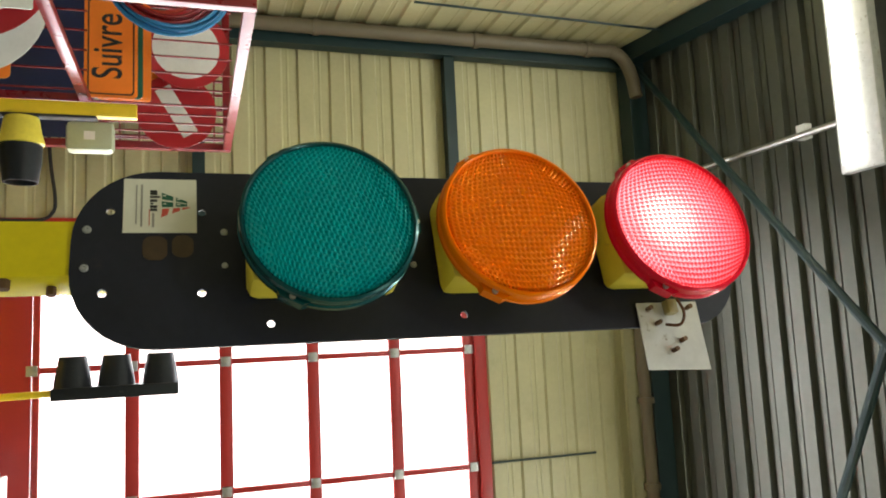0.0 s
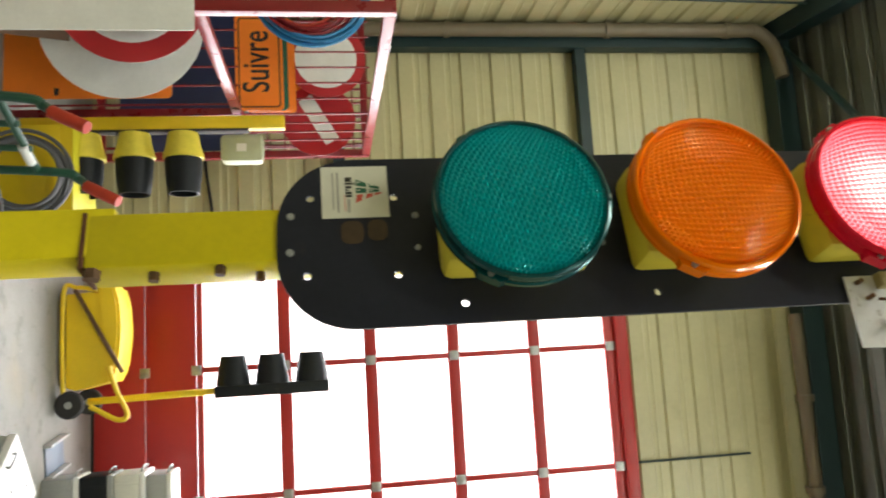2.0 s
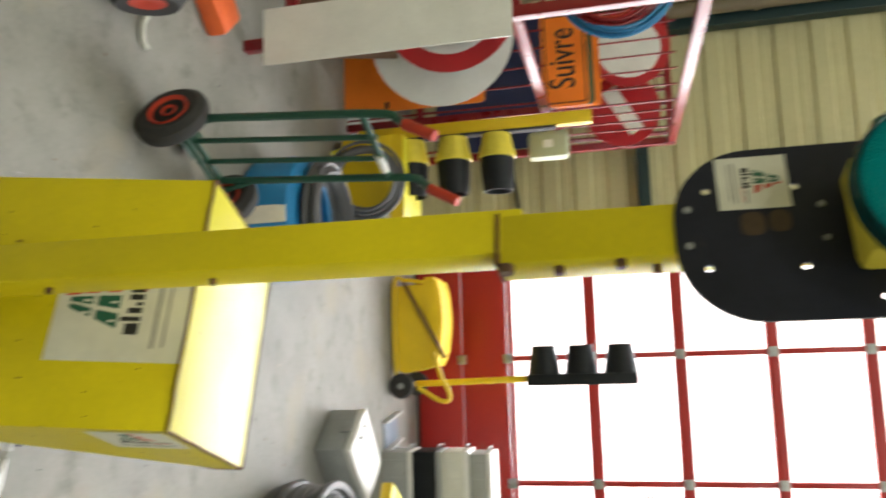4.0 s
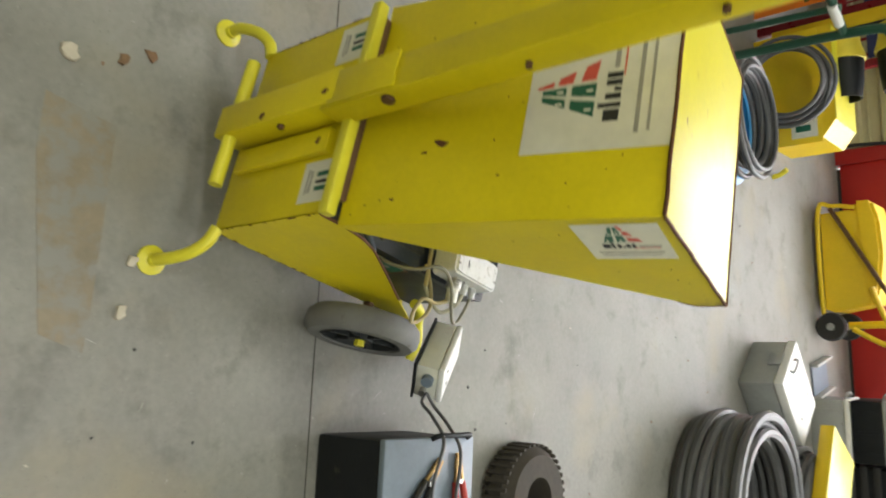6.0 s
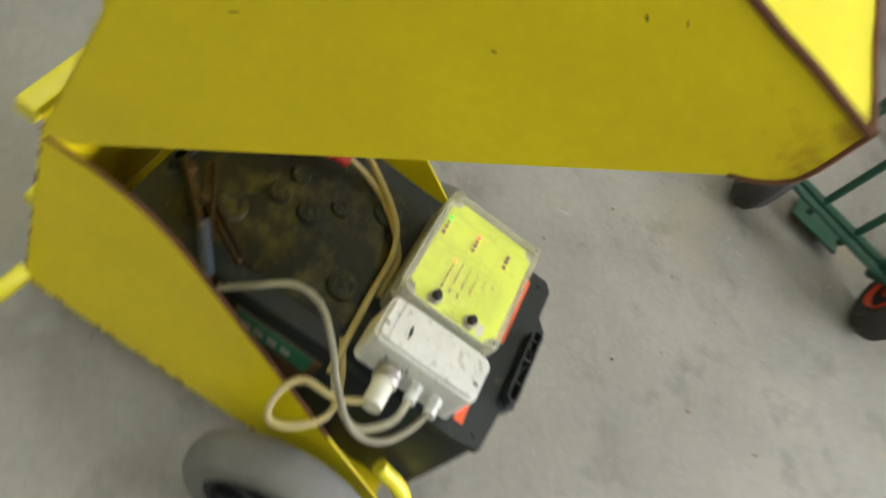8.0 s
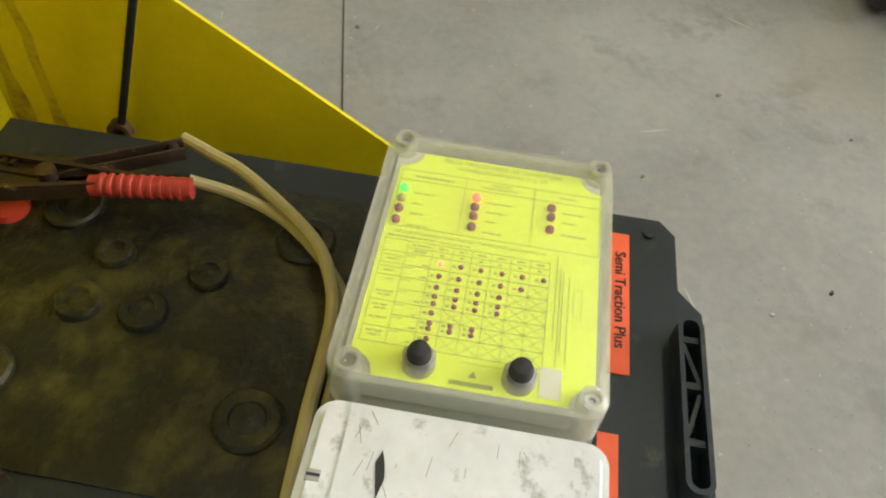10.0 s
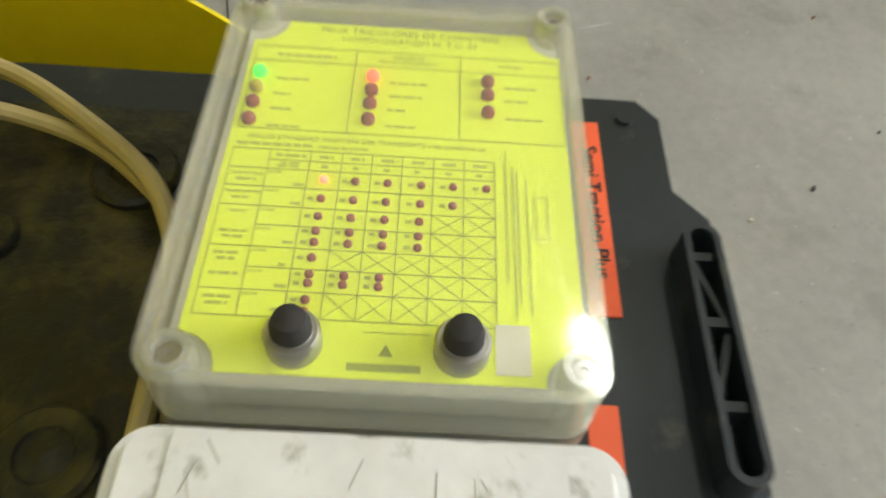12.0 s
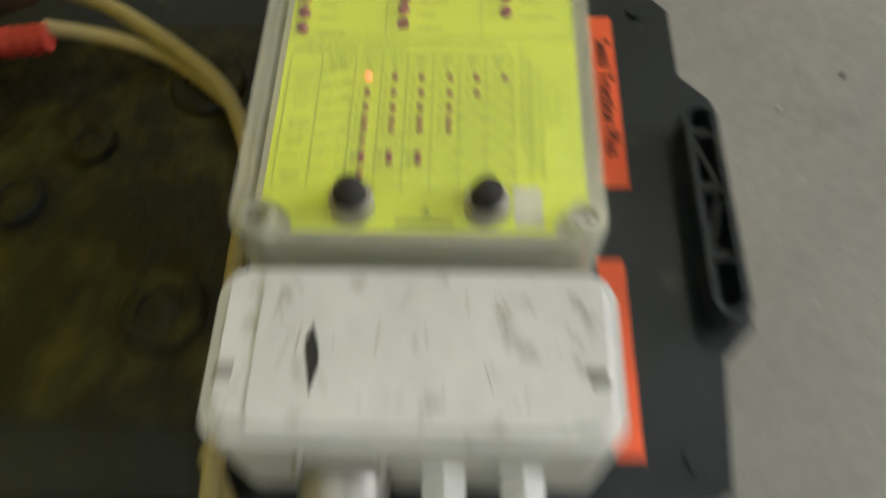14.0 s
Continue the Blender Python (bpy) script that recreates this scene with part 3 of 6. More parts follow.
for x, dz in ((RX - 0.003, 0.0), (LX, 0.02)):
    side = [(0.0, 0.12), (0.515, 0.12), (0.53, 0.127), (0.392, 0.220 + dz), (0.269, 0.305 + dz), (0.167, 0.374 + dz), (0.135, 0.392 + dz), (0.107, 0.403 + dz), (0.06, 0.411 + dz), (0.0, 0.409 + dz)]
    part("side_panel", slab(B(), side, 0.003, facing(x, 0, 0, (0, 1, 0), (0, 0, 1))), YELLOW, light)
edge = [(RX - 0.0015, y, z) for y, z in ((0.005, 0.409), (0.06, 0.411), (0.107, 0.403), (0.135, 0.392), (0.167, 0.374), (0.269, 0.305), (0.392, 0.220))]
part("edge_rust", tube(B(), edge, 0.0025, 6), RUST, light, "rusty bare edge")
# raised hood: a wedge open at the back
HX0, HX1 = -0.217, 0.19
HOOD_SIDE = [(0.014, 0.446), (0.038, 0.456), (0.405, 0.822), (0.420, 0.832), (0.430, 0.848), (0.431, 0.886), (0.108, 0.9345)]
hood = part("hood", slab(B(), HOOD_SIDE, 0.003, facing(HX1 - 0.003, 0, 0, (0, 1, 0), (0, 0, 1))), YELLOW_HEM, light, "raised yellow sheet-metal hood")
part("hood_side", slab(B(), HOOD_SIDE, 0.003, facing(HX0, 0, 0, (0, 1, 0), (0, 0, 1))), YELLOW_HEM, hood)
fl = Vector((0, 0.094, 0.488))
FRONT = facing(0, 0.013, 0.448, (1, 0, 0), fl)
bm = B()
box(bm, HX0, HX1, 0, fl.length, -0.003, 0.0, 0.0008, FRONT)
part("hood_front", bm, YELLOW, hood)
tl = Vector((0, 0.324, -0.0485))
bm = B()
box(bm, HX0, HX1, 0, tl.length, -0.003, 0.0, 0.0008, facing(0, 0.1072, 0.936, (1, 0, 0), tl))
# paler than the front sheet, to imitate light falling on the top
part("hood_top", bm, YELLOW_WORN_LIT, hood)
bm = B()
for a, b in (((HX1, 0.108, 0.935), (HX1, 0.431, 0.887)), ((HX0, 0.108, 0.935), (HX0, 0.431, 0.887)), ((HX0, 0.1065, 0.9355), (HX1, 0.1065, 0.9355)), ((HX0, 0.431, 0.887), (HX1, 0.431, 0.887))):
    pts = [Vector(a).lerp(Vector(b), i / 14) + Vector((random.uniform(-1, 1), random.uniform(-1, 1), random.uniform(-1, 1))) * 0.0006 for i in range(15)]
    tube(bm, pts, 0.0027, 6, 2)
tube(bm, [(HX1 - 0.001, 0.405, 0.822), (HX1 - 0.001, 0.420, 0.832), (HX1 - 0.001, 0.4305, 0.848), (HX1 - 0.001, 0.4315, 0.885)], 0.0021, 6, 4)
part("hood_edge_rust", bm, RUST, hood, "rusty bare fold edges")
for x, z, r in ((0.061, 0.156, 0.012), (0.075, 0.13, 0.005), (0.15, 0.09, 0.004), (-0.1, 0.2, 0.004), (0.12, 0.26, 0.003)):
    bm = B()
    slab(bm, ragged(r * 0.75), 0.0008, FRONT @ pose(x, z, 0.0) @ Matrix.Diagonal((0.7, 1.5, 1, 1)))
    part("rust_blister", bm, RUST, hood)
# chipped rusty edges of the box and scattered chips in the paint
for a, b in (((RX, 0.001, 0.12), (RX, 0.001, 0.436)), ((RX, 0.003, 0.12), (RX, 0.50, 0.12)), ((LX, 0.0, 0.12), (LX, 0.0, 0.436))):
    a, b = Vector(a), Vector(b)
    bm = B()
    for i in range(16):
        t0 = chip.uniform(0, 0.96)
        tube(bm, [a.lerp(b, t0), a.lerp(b, t0 + chip.uniform(0.005, 0.035))], chip.uniform(0.0007, 0.0016), 5)
    tagged(part("edge_chips", bm, RUST, light, "rusty chips along the sheet edge"), kind="stuff")
for i in range(26):
    x, z, r = chip.uniform(HX0 + 0.01, HX1 - 0.01), chip.uniform(0.01, 0.46), chip.uniform(0.0008, 0.0022)
    part("paint_chip", slab(B(), ragged(r, 7), 0.0003, FRONT @ pose(x, z, 0.0002)), RUST, hood)
for i in range(8):
    y = chip.uniform(0.06, 0.38)
    z = chip.uniform(0.52 + y * 0.9, 0.90 - y * 0.05)
    if z < 0.9:
        part("paint_chip", slab(B(), ragged(chip.uniform(0.0008, 0.002), 7), 0.0003, facing(HX1 + 0.0002, y, z, (0, 1, 0), (0, 0, 1))), RUST, hood)
for x0, z0, z1, w in ((LX + 0.034, 0.27, 0.415, 0.008), (0.05, 0.36, 0.42, 0.01)):
    run = [(-w / 2, z1), (w / 2, z1)] + [(w / 2 * chip.uniform(0.4, 1.1), z1 + (z0 - z1) * k / 8) for k in range(1, 8)] + [(0, z0)] + [(-w / 2 * chip.uniform(0.4, 1.1), z1 + (z0 - z1) * k / 8) for k in range(7, 0, -1)]
    part("rust_run", slab(B(), run[::-1], 0.0005, facing(x0, 0.0042, 0, (-1, 0, 0), (0, 0, 1))), RUST_STAIN, light, "rusty run on the inner sheet", False)
for y0, z0, z1, w in ((0.017, 0.19, 0.415, 0.020), (0.046, 0.23, 0.41, 0.013)):
    run = [(-w / 2, z1), (w / 2, z1)] + [(w / 2 * chip.uniform(0.4, 1.1), z1 + (z0 - z1) * k / 8) for k in range(1, 8)] + [(0, z0)] + [(-w / 2 * chip.uniform(0.4, 1.1), z1 + (z0 - z1) * k / 8) for k in range(7, 0, -1)]
    part("rust_run", slab(B(), run, 0.0005, facing(LX + 0.0032, y0, 0, (0, 1, 0), (0, 0, 1))), RUST_STAIN, light, "rusty run on the inner sheet", False)
# hinge bar between box and hood
part("cross_bar", box(B(), LX - 0.002, RX + 0.010, -0.020, 0.001, 0.434, 0.455, 0.003), YELLOW_WORN_LIT, light, "bright yellow square cross bar")
part("hinge_strip", box(B(), LX + 0.02, RX - 0.02, -0.001, 0.014, 0.444, 0.4535, 0.001), RUSTY_STEEL, light)
part("locating_bar", rod(B(), (-0.148, -0.046, 0.158), (0.106, -0.046, 0.158), 0.0125, 16), YELLOW_WORN_LIT, light, "round yellow bar through the mast foot")
# mast: foot channel, lower tube, upper sleeve
part("mast_foot", box(B(), -0.050, 0.012, -0.062, -0.004, 0.125, 0.455, 0.004), YELLOW, light)
part("foot_flange", box(B(), 0.022, 0.066, -0.016, -0.002, 0.148, 0.405, 0.002), YELLOW, light)
part("mast_plate", box(B(), -0.043, 0.018, -0.0615, -0.0585, 0.44, 0.585, 0.001), YELLOW, light)
part("mast", box(B(), -0.038, 0.021, -0.058, -0.006, 0.42, 1.46, 0.004), YELLOW, light)
part("mast_sleeve", box(B(), -0.030, 0.034, -0.0585, -0.002, 1.432, 1.80, 0.004), YELLOW, light)
part("joint_ring", box(B(), -0.031, 0.0345, -0.0592, -0.0015, 1.427, 1.432, 0.0005), RUST, light, "rusty joint between the mast tubes")
for x, y, z, r in ((0.018, -0.04, 0.558, 0.011), (0.035, -0.05, 1.44, 0.009), (0.035, -0.04, 1.50, 0.006), (0.035, -0.05, 1.57, 0.006), (0.035, -0.03, 1.61, 0.005), (0.020, -0.03, 0.80, 0.005), (0.020, -0.03, 1.05, 0.005), (0.010, -0.04, 0.30, 0.006)):
    part("bolt", rod(B(), (x - 0.002, y, z), (x + 0.009, y, z), r, 6), RUSTY_STEEL, light, "rusty bolt")
for x, z in ((0.0, 0.27), (-0.01, 0.43), (0.045, 0.38), (-0.1, 0.33)):
    part("rust_blister", slab(B(), ragged(0.007), 0.0008, pose(x, -0.016 if x > 0.04 else (-0.062 if x > -0.05 else 0.0), z, 90)), RUST, light)
# feet
for s, x0 in ((1, RX - 0.005), (-1, LX + 0.005)):
    fx = 0.234 if s > 0 else -0.27
    ft = part("foot", tube(B(), [(x0, 0.0, 0.128), (x0 + s * 0.03, -0.006, 0.118), (x0 + s * 0.055, -0.02, 0.09), (fx, -0.036, 0.045), (fx, -0.038, 0.012)], 0.0115, 12), YELLOW_WORN_LIT, light)
    part("foot_pad", lathe(B(), [(0.028, 0.0), (0.028, 0.004), (0.013, 0.010), (0.013, 0.02)], 20, pose(fx, -0.038, 0.0)), YELLOW_WORN_LIT, ft, "round worn foot pad")
# rear legs
for s, x0 in ((1, RX - 0.02), (-1, LX + 0.02)):
    part("rear_leg", tube(B(), [(x0, 0.47, 0.19), (x0, 0.515, 0.165), (x0 + s * 0.02, 0.545, 0.14), (x0 + s * 0.06, 0.562, 0.132), (x0 + s * 0.10, 0.563, 0.118)], 0.011, 12), YELLOW_WORN_LIT, light)
# wheels
for x, s in ((0.232, 1), (-0.234, -1)):
    wh = part("wheel", lathe(B(), [(0.088, -0.026), (0.112, -0.026), (0.122, -0.016), (0.125, 0.0), (0.122, 0.016), (0.112, 0.026), (0.088, 0.026), (0.088, -0.026)], 48, pose(x, 0.398, 0.125, 0, 90)), GREY_RUBBER, light, "wheel with a grey rubber tyre")
    bm = lathe(B(), [(0.0, -0.012), (0.089, -0.012), (0.089, 0.022), (0.078, 0.024), (0.072, 0.010), (0.030, 0.008), (0.026, 0.024), (0.0, 0.024)], 40)
    for k in range(6):
        t = math.pi * k / 3
        box(bm, 0.024, 0.078, -0.006, 0.006, 0.006, 0.021, 0.001, pose(0, 0, 0, 0, 0, 60 * k))
    bmesh.ops.transform(bm, matrix=pose(x, 0.398, 0.125, 0, 90 * s), verts=bm.verts)
    part("rim", bm, BLACK_PLASTIC, wh, "black ribbed plastic rim")
    part("axle_cap", rod(B(), (x + s * 0.02, 0.398, 0.125), (x + s * 0.036, 0.398, 0.125), 0.011, 6), YELLOW_WORN_LIT, wh, "yellow axle end")
part("axle", rod(B(), (-0.225, 0.398, 0.125), (0.21, 0.398, 0.125), 0.012, 12), RUSTY_STEEL, light)

# sticker: white sheet, cone emblem in green and red bars, plain bars for the writing
def sticker(name, m, w, h, parent, big=True):
    """Drawn with x to the right and y up, on the face z = 0."""
    st = part(name, box(B(), -w / 2, w / 2, -h / 2, h / 2, 0, 0.0006), STICKER, parent, "white sticker with a green and red cone emblem", False, m)
    k = min(w, h)
    cone = Matrix.Translation((-0.02 * k, 0.0, 0.0006)) @ Matrix.Diagonal((k, k, 1, 1))
    green = [[(-0.13, 0.24), (-0.06, 0.24), (-0.02, 0.42), (-0.06, 0.42)], [(-0.03, 0.24), (0.04, 0.24), (0.03, 0.42), (-0.005, 0.42)],
             [(-0.22, 0.02), (-0.10, 0.02), (-0.07, 0.20), (-0.145, 0.20)], [(-0.06, 0.02), (0.05, 0.02), (0.045, 0.20), (-0.035, 0.20)]]
    red = [[(0.055, 0.34), (0.10, 0.34), (0.06, 0.46), (0.04, 0.46)], [(0.07, 0.20), (0.165, 0.18), (0.12, 0.30), (0.06, 0.31)], [(0.08, 0.03), (0.24, 0.01), (0.195, 0.11), (0.075, 0.14)]]
    for outline, c in [(o, STICKER_GREEN) for o in green] + [(o, STICKER_RED) for o in red]:
        part("emblem", slab(B(), outline, 0.0004, cone), c, st, "", False)
    for (x0, y0), (x1, y1) in [(g[0], g[1]) for g in green]:
        part("emblem_gap", box(B(), (x0 + x1) / 2 * k - 0.032 * k, (x0 + x1) / 2 * k - 0.012 * k, (y0 + 0.02) * k, (y0 + 0.07) * k, 0.001, 0.0012), STICKER, st, "", False)
    for dx, dy, ww, hh, c in ((-0.24, -0.105, 0.09, 0.11, INK), (-0.16, -0.085, 0.035, 0.16, INK), (-0.09, -0.105, 0.045, 0.11, INK), (-0.035, -0.135, 0.03, 0.05, INK), (0.02, -0.105, 0.045, 0.11, INK), (0.08, -0.105, 0.045, 0.11, INK), (0.27, -0.11, 0.26, 0.035, PALE_INK), (0.22, -0.17, 0.30, 0.012, STICKER_RED), (0.0, -0.29, 0.78, 0.03, PALE_INK), (-0.02, -0.37, 0.72, 0.02, PALE_INK)):
        part("lettering_bar", box(B(), dx * k - ww * k / 2, dx * k + ww * k / 2, dy * k - hh * k / 2, dy * k + hh * k / 2, 0.0006, 0.001), c, st, "", False)
    return st


fdir = fl.normalized()
sticker("hood_sticker", FRONT @ pose(-0.006, 0.391, 0.0005, 0, 0, 180), 0.196, 0.206, hood)
sticker("side_sticker", facing(HX1 + 0.0005, 0.167, 0.852, (0, 0.18, 0.984), (0, -0.984, 0.18)), 0.115, 0.116, hood)
for x in (-0.155, 0.111):
    st = part("plate_sticker", box(B(), x - 0.037, x + 0.037, -0.0012, -0.0002, 0.347, 0.42), STICKER, light, "small worn white sticker with faded writing", False)
    for dx, dz, w, h, c in ((-0.012, 0.012, 0.008, 0.026, STICKER_GREEN), (0.002, 0.012, 0.006, 0.026, INK), (0.014, 0.012, 0.008, 0.026, STICKER_GREEN), (0, -0.015, 0.04, 0.004, PALE_INK), (0, -0.023, 0.045, 0.003, PALE_INK)):
        part("lettering_bar", box(B(), x + dx - w / 2, x + dx + w / 2, -0.0018, -0.0012, 0.385 + dz - h / 2, 0.385 + dz + h / 2), c, st, "", False)

# signal head
GLUE = mat("dried_glue", (0.055, 0.028, 0.012), 0.5, dark=0.6, scale=60)
HC = 0.014
HOLES = ((-0.039, 1.667), (0.055, 1.662), (-0.038, 1.760), (0.057, 1.759), (0.094, 1.829), (0.092, 2.048))


def pierced(outline, holes, r, thick, m):
    """Flat sheet with round holes through it."""
    bm = B()
    loops = [outline] + [[(x + r * math.cos(math.pi * k / 6), z + r * math.sin(math.pi * k / 6)) for k in range(12)] for x, z in holes]
    edges = []
    for pts in loops:
        vs = [bm.verts.new((x, z, 0)) for x, z in pts]
        edges += [bm.edges.new((p, q)) for p, q in zip(vs, vs[1:] + vs[:1])]
    bmesh.ops.triangle_fill(bm, use_beauty=True, use_dissolve=False, edges=edges, normal=(0, 0, 1))
    top = bmesh.ops.extrude_face_region(bm, geom=list(bm.faces))["geom"]
    bmesh.ops.translate(bm, vec=(0, 0, thick), verts=[v for v in top if isinstance(v, bmesh.types.BMVert)])
    bmesh.ops.transform(bm, matrix=m, verts=list(bm.verts))
    return bm


board = part("backing_board", pierced(rounded(HC - 0.103, HC + 0.103, 1.63, 2.435, 0.085, 10), HOLES, 0.0044, 0.004, facing(0, -0.060, 0, (1, 0, 0), (0, 0, 1)) @ pose(0, 0, -0.002)), BLACK, light, "black backing board with rounded ends and small holes")
for x, z, r, c in ((-0.017, 1.645, 0.0045, GREY_BOX), (0.027, 1.644, 0.0045, GREY_BOX), (-0.014, 1.783, 0.004, GREY_BOX), (0.026, 1.783, 0.0035, GREY_BOX), (0.028, 1.995, 0.004, GREY_BOX)):
    part("rivet", lathe(B(), [(r, 0), (r * 0.8, 0.0025), (r * 0.35, 0.003), (0, 0.0015)], 14, pose(x, -0.062, z, 90)), c, board)
for x, z, w, h in ((0.005, 1.712, 0.028, 0.025), (0.003, 1.740, 0.026, 0.022)):
    part("stain", slab(B(), rounded(-w / 2, w / 2, -h / 2, h / 2, 0.009), 0.0003, facing(x, -0.0624, z, (1, 0, 0), (0, 0, 1))), GLUE, board, "dried brown glue mark")
sticker("board_sticker", facing(-0.046, -0.0624, 1.717, (1, 0, 0), (0, 0, 1)), 0.066, 0.075, board)

GRID = 56


def lens_disc(r, bulge=0.012):
    """Domed disc with a waffle of small square prisms."""
    bm = B()
    vs = {}
    for i in range(GRID + 1):
        for j in range(GRID + 1):
            u, v = 2 * i / GRID - 1, 2 * j / GRID - 1
            x, z = u * math.sqrt(1 - v * v / 2), v * math.sqrt(1 - u * u / 2)
            q = x * x + z * z
            w = bulge * (1 - q) + (0.0040 * (i % 2) * (j % 2) if q < 0.965 else 0)
            vs[i, j] = bm.verts.new((x * r, -w, z * r))
    for i in range(GRID):
        for j in range(GRID):
            bm.faces.new((vs[i, j], vs[i + 1, j], vs[i + 1, j + 1], vs[i, j + 1]))
    return bm


LC = 0.009
for z, lens, rim, word in ((1.888, LENS_GREEN, RIM_GREEN, "green"), (2.104, LENS_AMBER, RIM_AMBER, "amber"), (2.318, LENS_RED, RIM_RED, "lit red")):
    bm = box(B(), HC - 0.060, HC + 0.056, -0.118, -0.062, z - 0.084, z + 0.078, 0.012)
    hs = part("lamp_housing", bm, YELLOW_LAMP, light, "yellow plastic lamp housing with a %s lens" % word)
    part("collar", lathe(B(), [(0.062, 0.0), (0.088, 0.022), (0.091, 0.030)], 48, pose(LC, -0.092, z, 90)), YELLOW_LAMP, hs)
    part("lens_rim", lathe(B(), [(0.086, 0.0), (0.0925, 0.0), (0.0950, 0.003), (0.0950, 0.008), (0.0930, 0.010), (0.0930, 0.017), (0.0945, 0.019), (0.0935, 0.024), (0.0905, 0.0255), (0.0885, 0.0235), (0.0885, 0.012)], 64, pose(LC, -0.119, z, 90)), rim, hs)
    ln = part("lens", lens_disc(0.0892), lens, hs, "%s waffle-patterned lens" % word, False, pose(LC, -0.1405, z, 0, 28 if rim is RIM_GREEN else 0, 0))
    if rim is not RIM_RED:
        ln.visible_shadow = False
        part("reflector", lathe(B(), [(0.012, 0.0), (0.020, 0.001), (0.040, 0.0035), (0.062, 0.0095), (0.075, 0.015), (0.083, 0.021)], 48, pose(LC, -0.1186, z, 90)), REFLECTOR, hs, "dusty metal reflector bowl")
        part("bulb", lathe(B(), [(0.0, 0.0), (0.010, 0.001), (0.010, 0.010), (0.006, 0.014), (0.0, 0.015)], 16, pose(LC, -0.1187, z, 90)), BEIGE, hs, "small unlit bulb")
    for ang in (90, 212, 332):
        t = radians(ang)
        bm = slab(B(), [(-0.026, -0.012), (0.026, -0.012), (0.012, 0.004), (-0.012, 0.004)], 0.014, pose(LC + 0.0945 * math.cos(t), -0.120, z + 0.0945 * math.sin(t), 90) @ pose(0, 0, 0, 0, 0, ang - 90))
        lug = part("lug", bm, rim, hs)
        part("screw", rod(B(), (LC + 0.094 * math.cos(t), -0.133, z + 0.094 * math.sin(t)), (LC + 0.094 * math.cos(t), -0.137, z + 0.094 * math.sin(t)), 0.0035, 8), STEEL, lug)
# small plate with the loose lamp lead
pl = part("lamp_plate", slab(B(), [(0.087, 2.275), (0.087, 2.362), (0.176, 2.357), (0.172, 2.27)], 0.002, facing(0, -0.0775, 0, (1, 0, 0), (0, 0, 1))), WHITE, light, "white mounting plate behind the board")
pl.matrix_basis = pose(0, 0.0125, 0)
for x, z in ((0.096, 2.288), (0.096, 2.345), (0.115, 2.296), (0.138, 2.325), (0.15, 2.31)):
    part("screw", rod(B(), (x, -0.08, z), (x, -0.09, z), 0.003, 8), RUSTY_STEEL, pl)
part("connector", box(B(), 0.088, 0.106, -0.096, -0.082, 2.308, 2.322, 0.002), CREAM_CABLE, pl)
part("wire", tube(B(), [(0.072, -0.10, 2.315), (0.09, -0.105, 2.316), (0.108, -0.10, 2.325), (0.122, -0.096, 2.318), (0.118, -0.085, 2.305)], 0.002, 6), RUST, pl)

# ---- the battery in the trailer ----
BX0, BX1, BY0, BY1, BZ = -0.131, 0.136, 0.068, 0.545, 0.320
NEAR = pose(0.001, 0, 0.004)
bat = thing("trailer_battery", "large dusty black battery in the trailer box", "battery", NEAR)
part("case", box(B(), BX0 + 0.004, BX1 - 0.004, BY0 + 0.004, 0.524, 0.1165, BZ - 0.004, 0.006), BATTERY_CASE, bat)
lid = part("lid", slab(B(), [(BX0, BY0), (BX1, BY0), (BX1, 0.50), (BX1 - 0.006, 0.527), (0.077, 0.532), (0.062, 0.546), (-0.058, 0.546), (-0.074, 0.532), (BX0 + 0.012, 0.532), (BX0, 0.522)], 0.014, pose(0, 0, BZ - 0.012)), BATTERY_CASE, bat)
part("top_panel", slab(B(), rounded(BX0 + 0.028, BX1 - 0.028, 0.10, 0.330, 0.012), 0.003, pose(0, 0, BZ + 0.001)), BATTERY_TOP, lid, "dusty recessed battery top")
for x, y, r in ((0.062, 0.302, 0.0185), (-0.062, 0.299, 0.0185), (-0.060, 0.150, 0.0185), (0.061, 0.154, 0.0185), (0.008, 0.223, 0.014), (0.008, 0.185, 0.014), (-0.025, 0.25, 0.012), (-0.03, 0.19, 0.012)):
    part("vent_cap", lathe(B(), [(r, 0.0), (r, 0.004), (r * 0.9, 0.006), (r * 0.55, 0.006), (r * 0.5, 0.0045), (r * 0.2, 0.0045), (0, 0.006)], 24, pose(x, y, BZ + 0.003)), BATTERY_TOP, lid)
for y0 in (0.533, 0.080):
    outer, innr = rounded(-0.044, 0.064, -0.0075, 0.0075, 0.007), rounded(-0.041, 0.061, -0.0048, 0.0048, 0.0045)
    bm, n_ = B(), len(outer)
    vs = [[bm.verts.new((x + 0.001, y0 + y, z)) for x, y in o] for o, z in ((outer, BZ - 0.030), (outer, BZ + 0.019), (innr, BZ + 0.019), (innr, BZ - 0.030))]
    for a, b in zip(vs, vs[1:] + vs[:1]):
        for i in range(n_):
            bm.faces.new((a[i], a[(i + 1) % n_], b[(i + 1) % n_], b[i]))
    hd = part("handle", bm, BATTERY_CASE, bat, "black plastic carrying handle with an open web")
    for x0, x1, dy in ((-0.030, -0.026, 0), (0.0, 0.004, 0), (0.034, 0.038, 0)):
        part("web", box(B(), x0, x1, y0 - 0.005, y0 + 0.005, BZ - 0.028, BZ + 0.016), BATTERY_CASE, hd)
    for xm, an in ((-0.013, 17), (0.019, -17)):
        part("web", box(B(), -0.013, 0.013, -0.0012, 0.0012, BZ - 0.028, BZ + 0.015, 0, pose(xm, y0, 0, 0, 0, an)), BATTERY_CASE, hd)
